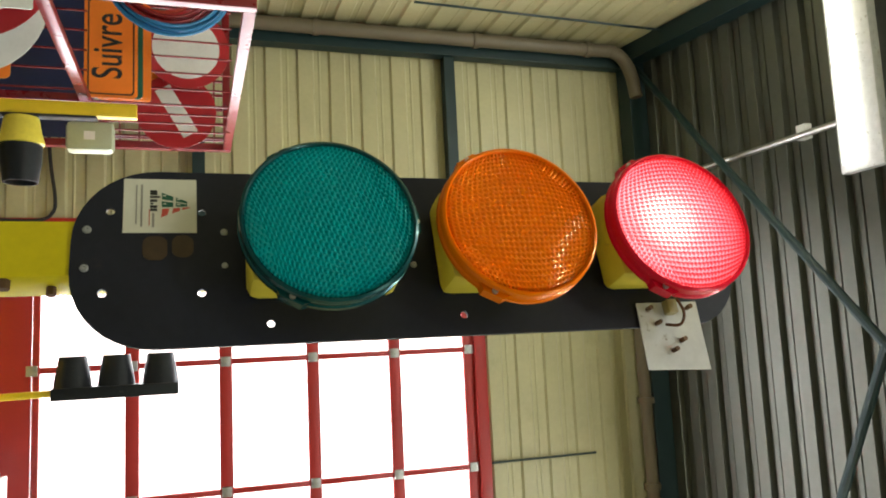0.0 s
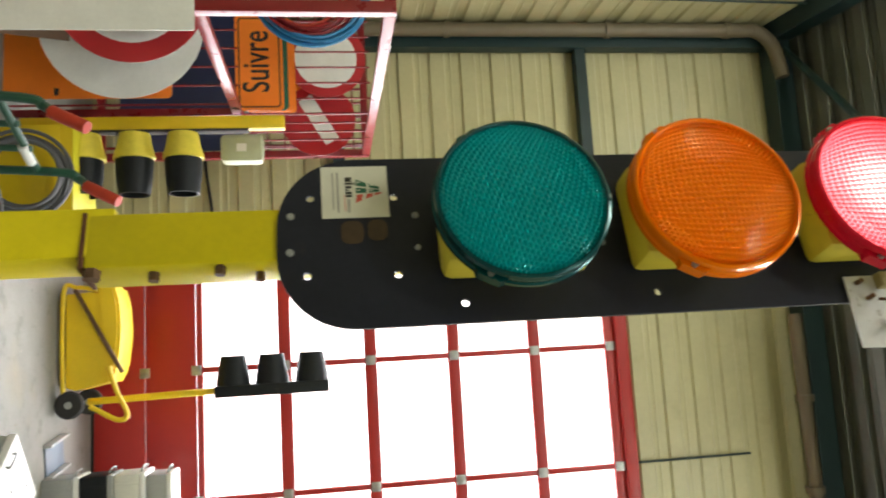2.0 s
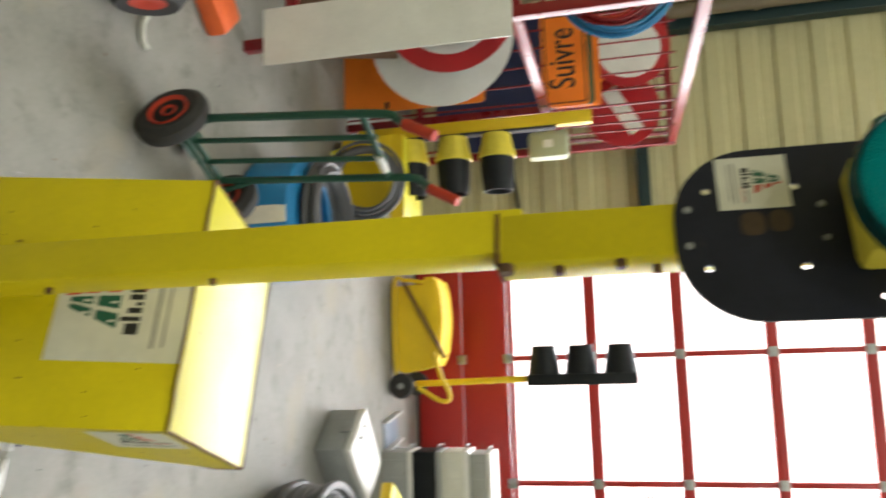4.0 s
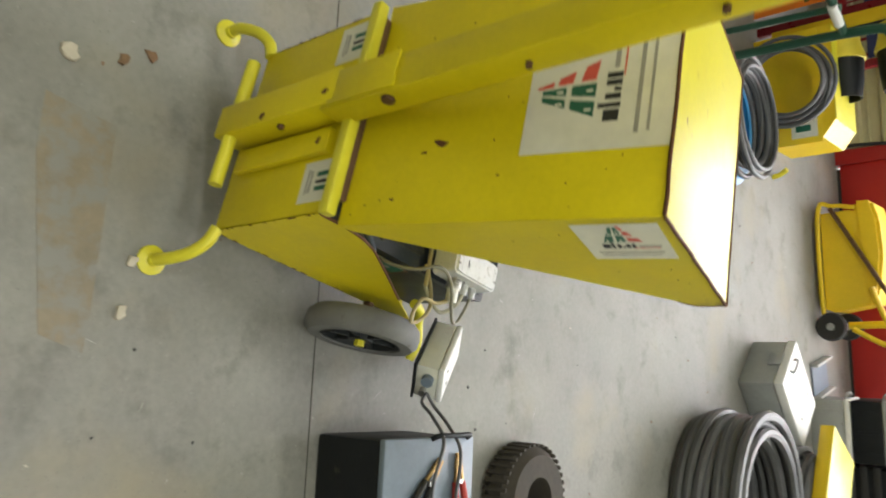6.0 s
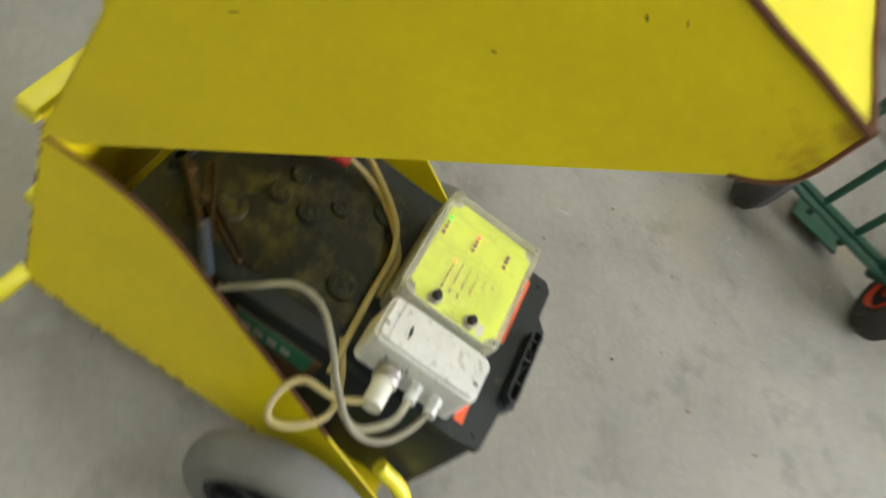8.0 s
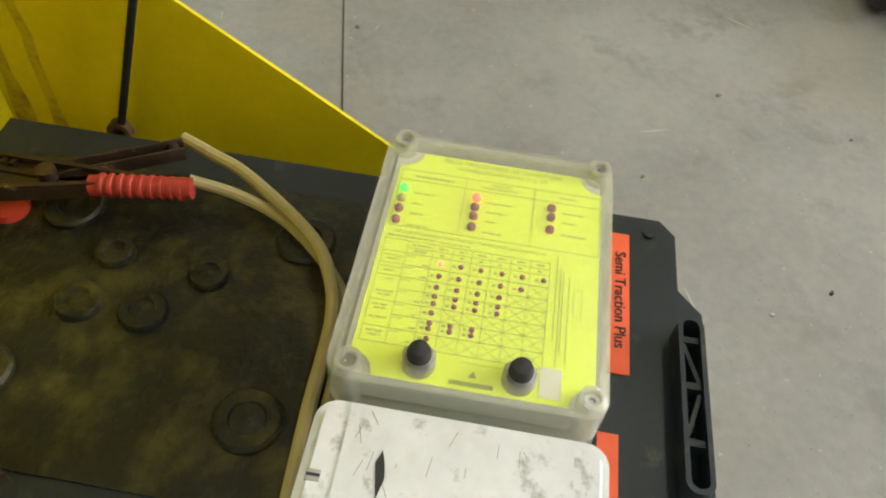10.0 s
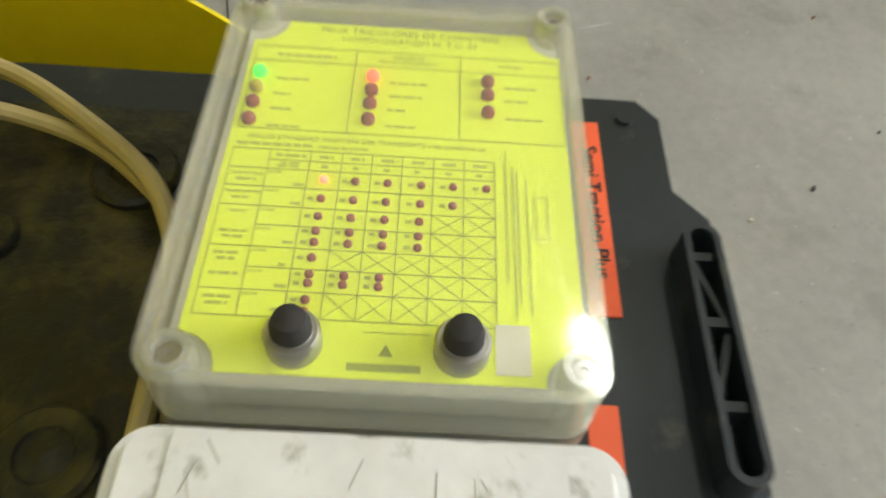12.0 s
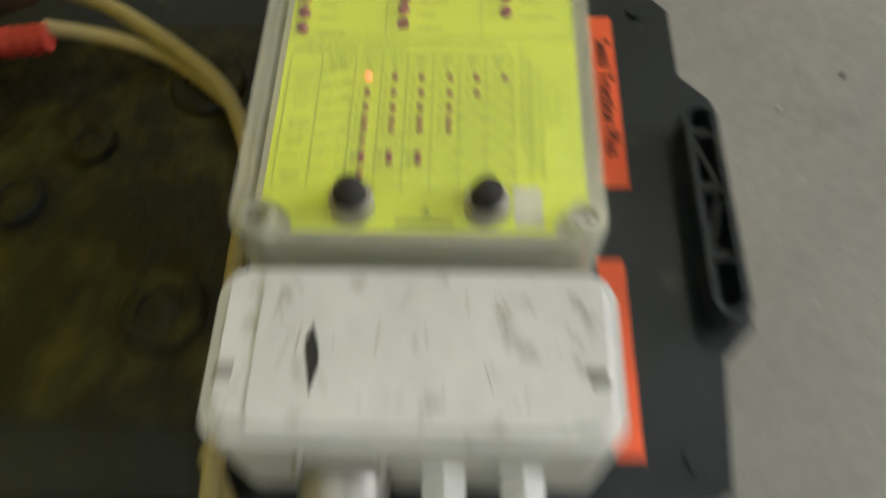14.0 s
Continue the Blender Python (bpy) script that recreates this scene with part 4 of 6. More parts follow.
lb = part("label", box(B(), -0.113, -0.006, 0.4885, 0.5015, BZ + 0.002, BZ + 0.0032), ORANGE_LABEL, bat, "orange battery label with black writing", False)
lettering("lettering", "Semi Traction Plus", 0.0098, INK, lb, facing(-0.060, 0.4955, BZ + 0.0034, (1, 0, 0), (0, 1, 0)))
part("label", box(B(), 0.032, 0.117, 0.484, 0.4955, BZ + 0.002, BZ + 0.0032), ORANGE_LABEL, bat, "orange battery label", False)
part("terminal_ring", lathe(B(), [(0.006, 0), (0.0125, 0), (0.0125, 0.007), (0.006, 0.007)], 24, pose(-0.050, 0.112, BZ + 0.003)), RED_GRIP, bat, "red terminal ring")
for x in (-0.117, 0.118):
    part("lid_bolt", rod(B(), (x, 0.515, BZ), (x, 0.515, BZ + 0.004), 0.004, 10), BATTERY_CASE, bat)
# orange label darkened to brown, standing in for shade beside the battery
cd = part("side_label", box(B(), BX1 - 0.0035, BX1 - 0.0015, 0.222, 0.335, 0.212, 0.283), RUSTY_STEEL, bat, "worn green and brown printed label on battery's side, browned for shade", False)
part("label_band", box(B(), BX1 - 0.0014, BX1 - 0.0006, 0.224, 0.325, 0.248, 0.283), STICKER_GREEN, cd, "green band with faint writing", False)
for y0 in (0.236, 0.252, 0.270, 0.288):
    part("lettering_bar", box(B(), BX1 - 0.0005, BX1 - 0.0001, y0, y0 + 0.012, 0.258, 0.268), PALE_INK, cd, "", False)

# hold-down rod
rd = thing("hold_down_rod", "thin black steel rod from the hood to the trailer box", "rod")
part("rod", rod(B(), (-0.192, 0.105, 0.268), (-0.188, 0.235, 0.650), 0.0032, 10), BLACK_PLASTIC, rd)
part("eye", lathe(B(), [(0.005, -0.004), (0.010, -0.004), (0.010, 0.004), (0.005, 0.004), (0.005, -0.004)], 16, pose(-0.192, 0.105, 0.268, 0, 90)), RUSTY_STEEL, rd)


# ---- control box with clear cover ----
CX0, CX1, CY0, CY1, CZ0, CZ1 = -0.101, 0.063, 0.345, 0.475, 0.335, 0.3925
ctl = thing("control_box", "control box with clear cover over a neon-yellow printed panel", "control box", NEAR)
part("base", slab(B(), rounded(CX0, CX1, CY0, CY1, 0.010), 0.030, pose(0, 0, CZ0)), BOX_GREY, ctl, "dusty grey plastic lower box")
part("inner_plate", slab(B(), rounded(CX0 + 0.006, CX1 - 0.006, CY0 + 0.006, CY1 - 0.006, 0.006), 0.0185, pose(0, 0, CZ0 + 0.0305)), BEIGE, ctl, "pale plate under the printed sheet")
BOSSES = ((-0.095, 0.3545), (-0.095, 0.467), (0.0555, 0.3555), (0.0545, 0.467))
SZ = 0.3860


def notched(x0, x1, y0, y1, r):
    """Rectangle whose corners are cut away round the screw bosses."""
    out = []
    for cx, cy, a in ((x1, y1, 270), (x0, y1, 0), (x0, y0, 90), (x1, y0, 180)):
        for i in range(7):
            t = radians(a - 90 * i / 6)
            out.append((cx + r * math.cos(t), cy + r * math.sin(t)))
    return out


sheet = part("printed_panel", slab(B(), notched(-0.093, 0.057, 0.354, 0.4695, 0.012), 0.0008, pose(0, 0, SZ - 0.0009)), NEON_SHEET, ctl, "neon-yellow printed panel with tables and small lamps", False)
bm = slab(B(), rounded(CX0, CX1, CY0, CY1, 0.010), 0.0022, pose(0, 0, CZ1 - 0.0022))
cov = part("cover", bm, COVER, ctl, "clear plastic cover", True)
ring = rounded(CX0, CX1, CY0, CY1, 0.010)
inner = rounded(CX0 + 0.004, CX1 - 0.004, CY0 + 0.004, CY1 - 0.004, 0.008)
bm = B()
k = len(ring)
lo, hi = [bm.verts.new((x, y, CZ0 + 0.031)) for x, y in ring], [bm.verts.new((x, y, CZ1 - 0.003)) for x, y in ring]
il, ih = [bm.verts.new((x, y, CZ0 + 0.031)) for x, y in inner], [bm.verts.new((x, y, CZ1 - 0.003)) for x, y in inner]
for i in range(k):
    j = (i + 1) % k
    bm.faces.new((lo[i], lo[j], hi[j], hi[i]))
    bm.faces.new((il[i], ih[i], ih[j], il[j]))
    bm.faces.new((hi[i], hi[j], ih[j], ih[i]))
    bm.faces.new((lo[i], il[i], il[j], lo[j]))
wallc = part("cover_wall", bm, COVER_EDGE, ctl)
for o in (cov, wallc):
    o.visible_shadow = False
for x, y in BOSSES:
    bs = part("screw_boss", lathe(B(), [(0.0068, 0.366), (0.0068, 0.3925), (0.0064, 0.3945), (0.0042, 0.3945), (0.0040, 0.3900), (0.0, 0.3900)], 24, pose(x, y, 0)), COVER_EDGE, ctl, "clear screw boss")
    part("screw", lathe(B(), [(0.0036, 0.3901), (0.0036, 0.3920), (0.0016, 0.3920), (0.0012, 0.3910), (0, 0.3910)], 14, pose(x, y, 0)), STEEL, bs)
for y in (0.3868, 0.4338):
    kb = part("push_button", lathe(B(), [(0.0080, 0.3855), (0.0080, 0.3940), (0.0072, 0.3952), (0.0060, 0.3952), (0.0058, 0.3957)], 24, pose(0.0475, y, -0.0015)), STEEL, ctl, "chrome push button with a black rubber cap")
    part("cap", lathe(B(), [(0.0058, 0.3950), (0.0057, 0.3985), (0.0045, 0.4018), (0.002, 0.4030), (0, 0.4032)], 24, pose(0.0475, y, -0.0015)), RUBBER, kb, "black rubber cap")
part("paper_slip", box(B(), 0.038, 0.054, 0.4435, 0.4535, SZ, SZ + 0.0004), STICKER, sheet, "small white slip", False)

# printing: rows run along y, lines go down along x
PRINT = facing(0, 0, SZ, (0, 1, 0), (-1, 0, 0)).to_3x3().to_4x4()


def line(x0, y0, x1, y1, w=0.00032, ink=TABLE_INK):
    p, q = Vector((x0, y0, SZ)), Vector((x1, y1, SZ))
    d = (q - p)
    bm = B()
    box(bm, -w / 2, w / 2, 0, d.length, 0, 0.00015, 0, facing(*p, Vector((d.y, -d.x, 0)), d))
    return part("printed_line", bm, ink, sheet, "", False)


def bar(x, y0, y1, h=0.0011, ink=FAINT_INK):
    """A line of unreadable print, broken into words."""
    y = y0
    while y < y1 - 0.0008:
        e = min(y + words.uniform(0.0018, 0.0048), y1)
        part("lettering_bar", box(B(), x - h / 2, x + h / 2, y, e, SZ, SZ + 0.00012), ink, sheet, "", False)
        y = e + 0.0007


def printed(text, x, y, size, ink=TABLE_INK):
    lettering("lettering", text, size, ink, sheet, Matrix.Translation((x, y, SZ)) @ PRINT, 0.00008)


words = random.Random(8)
ROWS_X = [-0.0255, -0.0210, -0.0170, -0.0092, -0.0012, 0.0063, 0.0147, 0.0222, 0.0303, 0.0392]
COLS_Y = [0.3565, 0.3690, 0.3825, 0.3930, 0.4030, 0.4132, 0.4236, 0.4338, 0.4440]
for i, x in enumerate(ROWS_X):
    line(x, COLS_Y[0] if i not in (1, 5, 7) else COLS_Y[1], x, COLS_Y[-1])
for y in COLS_Y:
    line(ROWS_X[0], y, ROWS_X[-1], y)
for y in (0.3560, 0.3930, 0.4320, 0.4690):
    line(-0.0780, y, -0.0350, y)
for x in (-0.0780, -0.0700, -0.0350):
    line(x, 0.3560, x, 0.4690)
for r, full in {3: 6, 4: 5, 5: 5, 6: 2, 7: 4, 8: 2}.items():
    for c in range(full + 1, 8):
        line(ROWS_X[r], COLS_Y[c], ROWS_X[r + 1], COLS_Y[c + 1], 0.00020)
        line(ROWS_X[r + 1], COLS_Y[c], ROWS_X[r], COLS_Y[c + 1], 0.00020)
LED_Y = [0.3880, 0.3983, 0.4088, 0.4198, 0.4303, 0.4412]


def led(x, y, r, h, material, label=""):
    return part("indicator_lamp", lathe(B(), [(r, 0), (r, h * 0.45), (r * 0.82, h * 0.75), (r * 0.45, h * 0.94), (0, h)], 16, pose(x, y, SZ)), material, sheet, label)


for x, n in ((-0.0132, 6), (-0.0052, 5), (0.0020, 4), (0.0078, 4), (0.0122, 4), (0.0180, 1), (0.0240, 3), (0.0272, 3), (0.0330, 1), (0.0370, 1)):
    for j in range(n):
        lit = n == 6 and j == 0
        led(x, LED_Y[j], 0.0014, 0.0016, LED_HOT if lit else LED_DARK, "lit red lamp" if lit else "")
        if not lit:
            bar(x, LED_Y[j] - 0.0044, LED_Y[j] - 0.0026, 0.0013)
STATUS = ((0.3592, ((-0.0625, LED_GREEN), (-0.0545, LED_AMBER), (-0.0470, LED_DARK), (-0.0385, LED_DARK))),
          (0.4000, ((-0.0635, LED_RED), (-0.0565, LED_DARK), (-0.0495, LED_DARK), (-0.0415, LED_DARK))),
          (0.4420, ((-0.0645, LED_DARK), (-0.0575, LED_DARK), (-0.0485, LED_DARK))))
for y, lamps in STATUS:
    for x, m_ in lamps:
        led(x, y, 0.0025, 0.0034, m_, "lit lamp" if m_ in (LED_GREEN, LED_RED) else "")
        bar(x + 0.002, y + 0.0062, y + words.uniform(0.012, 0.021), 0.0012)
for r, n in ((2, 2), (3, 2), (4, 1), (5, 2), (6, 2), (7, 1), (8, 2)):
    xm = ROWS_X[r] + 0.0028
    for q in range(n):
        if r not in (2, 3, 4) or q:
            bar(xm + q * 0.0022, COLS_Y[0] + 0.002 + 0.0012 * q, COLS_Y[1] - 0.002 - 0.001 * q)
    if r != 4:
        bar(xm + 0.0035, COLS_Y[2] - 0.0042, COLS_Y[2] - 0.0008)
    printed("JAUNE", ROWS_X[r] + 0.0014, COLS_Y[1] + 0.0028, 0.0015)
for r, text in ((2, "TRAFIC FAIBLE"), (3, "TRAFIC MOYEN"), (4, "TRAFIC")):
    printed(text, ROWS_X[r] + 0.0026, (COLS_Y[0] + COLS_Y[1]) / 2, 0.0016)
for c in range(2, 8):
    bar(-0.0232, COLS_Y[c] + 0.003, COLS_Y[c] + 0.0075, 0.0013)
    bar(-0.0190, COLS_Y[c] + 0.004, COLS_Y[c] + 0.0062, 0.0013)
bar(-0.0232, COLS_Y[1] + 0.002, COLS_Y[2] - 0.0015, 0.0013)
bar(-0.0198, COLS_Y[1] + 0.004, COLS_Y[2] - 0.003, 0.0010)
bar(-0.0184, COLS_Y[1] + 0.003, COLS_Y[2] - 0.002, 0.0010)
bar(-0.0735, 0.3640, 0.3860, 0.0016)
printed("MODES DE", -0.0755, 0.4125, 0.0024)
printed("FONCTIONNEMENT", -0.0728, 0.4125, 0.0024)
printed("PANNES", -0.0740, 0.4505, 0.0024)
printed("FEUX TRICOLORES DE CHANTIERS", -0.0893, 0.4125, 0.0044)
printed("HOMOLOGATION N. T.C. 03", -0.0845, 0.4125, 0.0040)
printed("GRILLES STANDARD MINISTERE DES TRANSPORTS avec possibilite de", -0.0312, 0.4005, 0.0027)
bar(-0.0279, 0.3570, 0.3830, 0.0014)
printed("heures de pointe", -0.0279, 0.3930, 0.0024)
part("lettering_bar", box(B(), 0.0525, 0.0548, 0.4020, 0.4225, SZ, SZ + 0.0002), TABLE_INK, sheet, "faded maker's mark", False)
part("emblem", slab(B(), [(0.0500, 0.4105), (0.0500, 0.4145), (0.0462, 0.4125)], 0.0002, pose(0, 0, SZ)), TABLE_INK, sheet, "", False)
for y, x0, x1 in ((0.4478, -0.031, 0.023), (0.4500, -0.024, 0.036), (0.4514, -0.022, 0.030), (0.4545, -0.018, 0.034)):
    line(x0, y, x1, y, 0.0005, FAINT_INK)
for x0, y0, x1, y1 in ((-0.011, 0.4572, 0.006, 0.4572), (-0.011, 0.4612, 0.006, 0.4612), (-0.011, 0.4572, -0.011, 0.4612), (0.006, 0.4572, 0.006, 0.4612)):
    line(x0, y0, x1, y1, 0.0003, FAINT_INK)
line(0.0425, 0.4060, 0.0425, 0.4250, 0.0003, FAINT_INK)

# ---- white junction box with glands ----
jb = thing("junction_box", "white scuffed plastic junction box with cable glands, beside the control box", "junction box", NEAR)
bm = slab(B(), rounded(0.076, 0.133, 0.348, 0.475, 0.010), 0.061, pose(0, 0, 0.337))
es = [e for e in bm.edges if e.verts[0].co.z > 0.39 and e.verts[1].co.z > 0.39]
bmesh.ops.bevel(bm, geom=es, offset=0.005, segments=3, affect="EDGES")
part("body", bm, JB_WHITE, jb)
part("lid_panel", slab(B(), rounded(0.079, 0.130, 0.3635, 0.459, 0.003), 0.0009, pose(0, 0, 0.3978)), JB_WHITE, jb)
for x, y in ((0.113, 0.355), (0.113, 0.4665)):
    part("screw_slot", box(B(), x - 0.0026, x + 0.0026, y - 0.003, y + 0.003, 0.3965, 0.3984, 0.0005), PALE_INK, jb)
    part("slot_groove", box(B(), x - 0.0006, x + 0.0006, y - 0.0028, y + 0.0028, 0.3980, 0.3987), INK, jb)
part("scuff", slab(B(), [(0.098, 0.3805), (0.104, 0.3785), (0.119, 0.3815), (0.110, 0.3835), (0.104, 0.3825)], 0.0003, pose(0, 0, 0.3987)), INK, jb, "dark gouge in the lid", False)
scratch = random.Random(21)
for i in range(16):
    x, y, ln = scratch.uniform(0.083, 0.124), scratch.uniform(0.366, 0.455), scratch.uniform(0.002, 0.009)
    part("scratch", box(B(), -ln / 2, ln / 2, -0.00018, 0.00018, 0, 0.0001, 0, pose(x, y, 0.39875, 0, 0, scratch.uniform(-35, 35))), PALE_INK, jb, "", False)
for y, r, ln in ((0.389, 0.0135, 0.05), (0.421, 0.0080, 0.022), (0.446, 0.0080, 0.022)):
    bm = B()
    rod(bm, (0.132, y, 0.362), (0.132 + ln * 0.45, y, 0.362), r, 6 if r < 0.01 else 20)
    rod(bm, (0.132 + ln * 0.45, y, 0.362), (0.132 + ln, y, 0.362), r * 0.86, 16)
    part("gland", bm, BEIGE if r > 0.01 else WHITE, jb, "cable gland")
    if r > 0.01:
        gc = lathe(B(), [(0.0140, 0.0), (0.0150, 0.002), (0.0150, 0.007), (0.0140, 0.009), (0.0150, 0.011), (0.0150, 0.017), (0.0138, 0.019)], 20, pose(0.134, y, 0.362, 0, 90))
        part("threaded_collar", gc, STEEL, jb, "worn metal threaded collar")
        for s in (-1, 1):
            part("collar_screw", rod(B(), (0.1325, y + s * 0.013, 0.376), (0.1375, y + s * 0.013, 0.376), 0.002, 8), STEEL, jb)
CABLES = [
    ("connector_cable", CREAM_CABLE, 0.0038, [(0.176, 0.389, 0.362), (0.194, 0.356, 0.358), (0.197, 0.320, 0.358), (0.220, 0.306, 0.354), (0.243, 0.311, 0.345), (0.236, 0.334, 0.340), (0.205, 0.36, 0.338), (0.165, 0.355, 0.336), (0.12, 0.333, 0.332)]),
    ("sensor_cable", DULL_CABLE, 0.0033, [(0.150, 0.446, 0.362), (0.182, 0.434, 0.362), (0.212, 0.412, 0.370), (0.226, 0.378, 0.388), (0.207, 0.343, 0.408), (0.186, 0.317, 0.426), (0.164, 0.288, 0.434), (0.161, 0.258, 0.432), (0.176, 0.230, 0.416), (0.174, 0.208, 0.378), (0.158, 0.200, 0.340), (0.148, 0.198, 0.326)]),
    ("signal_cable", WHITE_CABLE, 0.004, [(0.150, 0.421, 0.362), (0.177, 0.418, 0.35), (0.20, 0.39, 0.34), (0.18, 0.36, 0.332), (0.155, 0.345, 0.326)]),
    ("power_cable", CREAM_CABLE, 0.0042, [(0.163, 0.340, 0.335), (0.118, 0.337, 0.336), (0.056, 0.333, 0.336), (0.0, 0.331, 0.336), (-0.031, 0.322, 0.337), (-0.058, 0.303, 0.338), (-0.095, 0.254, 0.340), (-0.107, 0.225, 0.343), (-0.114, 0.204, 0.346)]),
    ("clamp_cable", CREAM_CABLE, 0.0038, [(0.05, 0.3415, 0.333), (0.0, 0.340, 0.333), (-0.022, 0.333, 0.3295), (-0.05, 0.310, 0.3295), (-0.073, 0.280, 0.331), (-0.080, 0.250, 0.338), (-0.077, 0.222, 0.348)]),
    ("mast_cable", WHITE_CABLE, 0.0045, [(-0.056, 0.10, 0.348), (-0.044, 0.055, 0.347), (-0.038, 0.028, 0.354), (-0.034, 0.008, 0.385)]),
]
for nm, mt, r, pts in CABLES:
    c = thing(nm, "round %s cable lying across the battery" % ("cream" if mt is CREAM_CABLE else "dull grey" if mt is DULL_CABLE else "off-white"), "cable", NEAR)
    part("sheath", tube(B(), pts, r, 10), mt, c)


def clamp(name, m, grip, word):
    """Jaws towards -y, grips towards +y, hinge at the origin."""
    th = thing(name, "rusty battery clamp with %s rubber grips" % word, "battery clamp", m)
    for s in (1, -1):
        bm = B()
        box(bm, -0.005, 0.005, -0.050, 0.05, -0.0012, 0.0012, 0.0, pose(s * 0.005, 0, 0, 0, 0, s * 8))
        box(bm, -0.0015, 0.0015, -0.050, 0.05, -0.006, 0.006, 0.0, pose(s * 0.010, 0, 0, 0, 0, s * 8))
        for k in range(5):
            box(bm, -0.004, 0.001, -0.05 + k * 0.006, -0.047 + k * 0.006, -0.004, 0.004, 0.0, pose(s * 0.005, 0, 0, 0, 0, s * 8))
        part("jaw", bm, CLAMP_STEEL, th)
    gb = tube(B(), [(0.003, 0.026, 0), (0.003, 0.055, 0.001), (0.003, 0.088, 0.002)], 0.0068, 14)
    gr = part("grip", gb, grip, th, "ribbed %s rubber grip" % word)
    for k in range(9):
        part("ridge", lathe(B(), [(0.0060, 0.0), (0.0076, 0.0012), (0.0076, 0.0032), (0.0060, 0.0044)], 14, pose(0.003, 0.031 + 0.006 * k, 0.001, -90)), grip, gr)
    part("arm", box(B(), -0.002, 0.008, -0.004, 0.034, -0.0052, -0.0036, 0.0006), CLAMP_STEEL, th)
    bm = B()
    for s in (-1, 1):
        box(bm, s * 0.0046 - 0.0008, s * 0.0046 + 0.0008, -0.004, 0.080, -0.005, 0.005, 0.0004, pose(-0.004, 0, 0, 0, 0, 22))
    box(bm, -0.0046, 0.0046, 0.0, 0.034, -0.005, -0.0036, 0.0, pose(-0.004, 0, 0, 0, 0, 22))
    rod(bm, (-0.0275, 0.070, 0), (-0.0365, 0.066, 0), 0.0035, 10)
    part("bare_arm", bm, CLAMP_STEEL, th, "bare rusty clamp arm")
    part("spring", rod(B(), (0, 0, -0.009), (0, 0, 0.009), 0.006, 14), CLAMP_STEEL, th)
    return th


clamp("battery_clamp", NEAR @ pose(-0.062, 0.139, 0.345, 0, 0, 8), RED_RUBBER, "red")
clamp("battery_clamp", NEAR @ pose(0.085, 0.131, 0.340, 0, 0, -51), BLUE_RUBBER, "dark blue")

# ---- things on the floor round the trailer ----
G = HALL
# grey detector box leaning at the rear leg
db = thing("detector_box", "pale grey plastic box with two cables behind the wheel", "box", facing(0.222, 0.640, 0.093, (-0.761, 0.557, -0.33), (-0.643, -0.593, 0.482)))
part("body", box(B(), -0.09, 0.09, -0.045, 0.045, 0.0, 0.052, 0.005), BEIGE, db)
part("lid", box(B(), -0.092, 0.092, -0.047, 0.047, 0.052, 0.066, 0.004), SIGN_WHITE, db)
part("mounting_plate", box(B(), -0.094, 0.094, -0.050, 0.050, -0.006, 0.0, 0.001), BLACK_PLASTIC, db, "black mounting plate")
for x, y in ((-0.05, 0.015), (-0.05, -0.02)):
    part("screw", rod(B(), (x, y, 0.065), (x, y, 0.0672), 0.004, 8), INK, db)
part("corner_foot", rod(B(), (0.080, -0.040, -0.004), (0.080 + 0.33 * 0.042, -0.040 - 0.482 * 0.042, -0.004 - 0.81 * 0.042), 0.006, 8), BLACK_PLASTIC, db)
part("socket", rod(B(), (-0.088, 0.012, 0.030), (-0.104, 0.012, 0.030), 0.014, 16), BLUE_GREY, db, "blue round socket")
part("gland", rod(B(), (-0.088, -0.022, 0.022), (-0.106, -0.022, 0.022), 0.009, 10), STEEL, db)
inv = db.matrix_basis.inverted()
part("cable", tube(B(), [inv @ Vector(p) for p in ((0.315, 0.608, 0.15), (0.34, 0.60, 0.15), (0.37, 0.60, 0.19), (0.42, 0.60, 0.235), (0.50, 0.60, 0.228), (0.58, 0.61, 0.226))], 0.004, 8), GREY_CABLE, db)
part("cable", tube(B(), [inv @ Vector(p) for p in ((0.315, 0.608, 0.15), (0.34, 0.63, 0.16), (0.38, 0.65, 0.20), (0.43, 0.66, 0.236), (0.52, 0.68, 0.228), (0.58, 0.69, 0.226))], 0.004, 8), GREY_CABLE, db)

# booster battery
bb = thing("booster_pack", "black battery with blue-grey lid and jump leads on top", "battery", pose(0.535, 0.615, 0.0, 0, 0, 13))
part("case", box(B(), -0.12, 0.12, -0.14, 0.14, 0.0, 0.195, 0.008), BLACK_PLASTIC, bb)
part("lid", box(B(), -0.123, 0.123, -0.143, 0.143, 0.195, 0.212, 0.005), BLUE_GREY, bb)
part("carry_handle", tube(B(), [(-0.118, 0.0, 0.205), (-0.128, 0.01, 0.225), (-0.128, 0.06, 0.23), (-0.128, 0.11, 0.225), (-0.118, 0.12, 0.205)], 0.006, 8), BLACK_PLASTIC, bb)
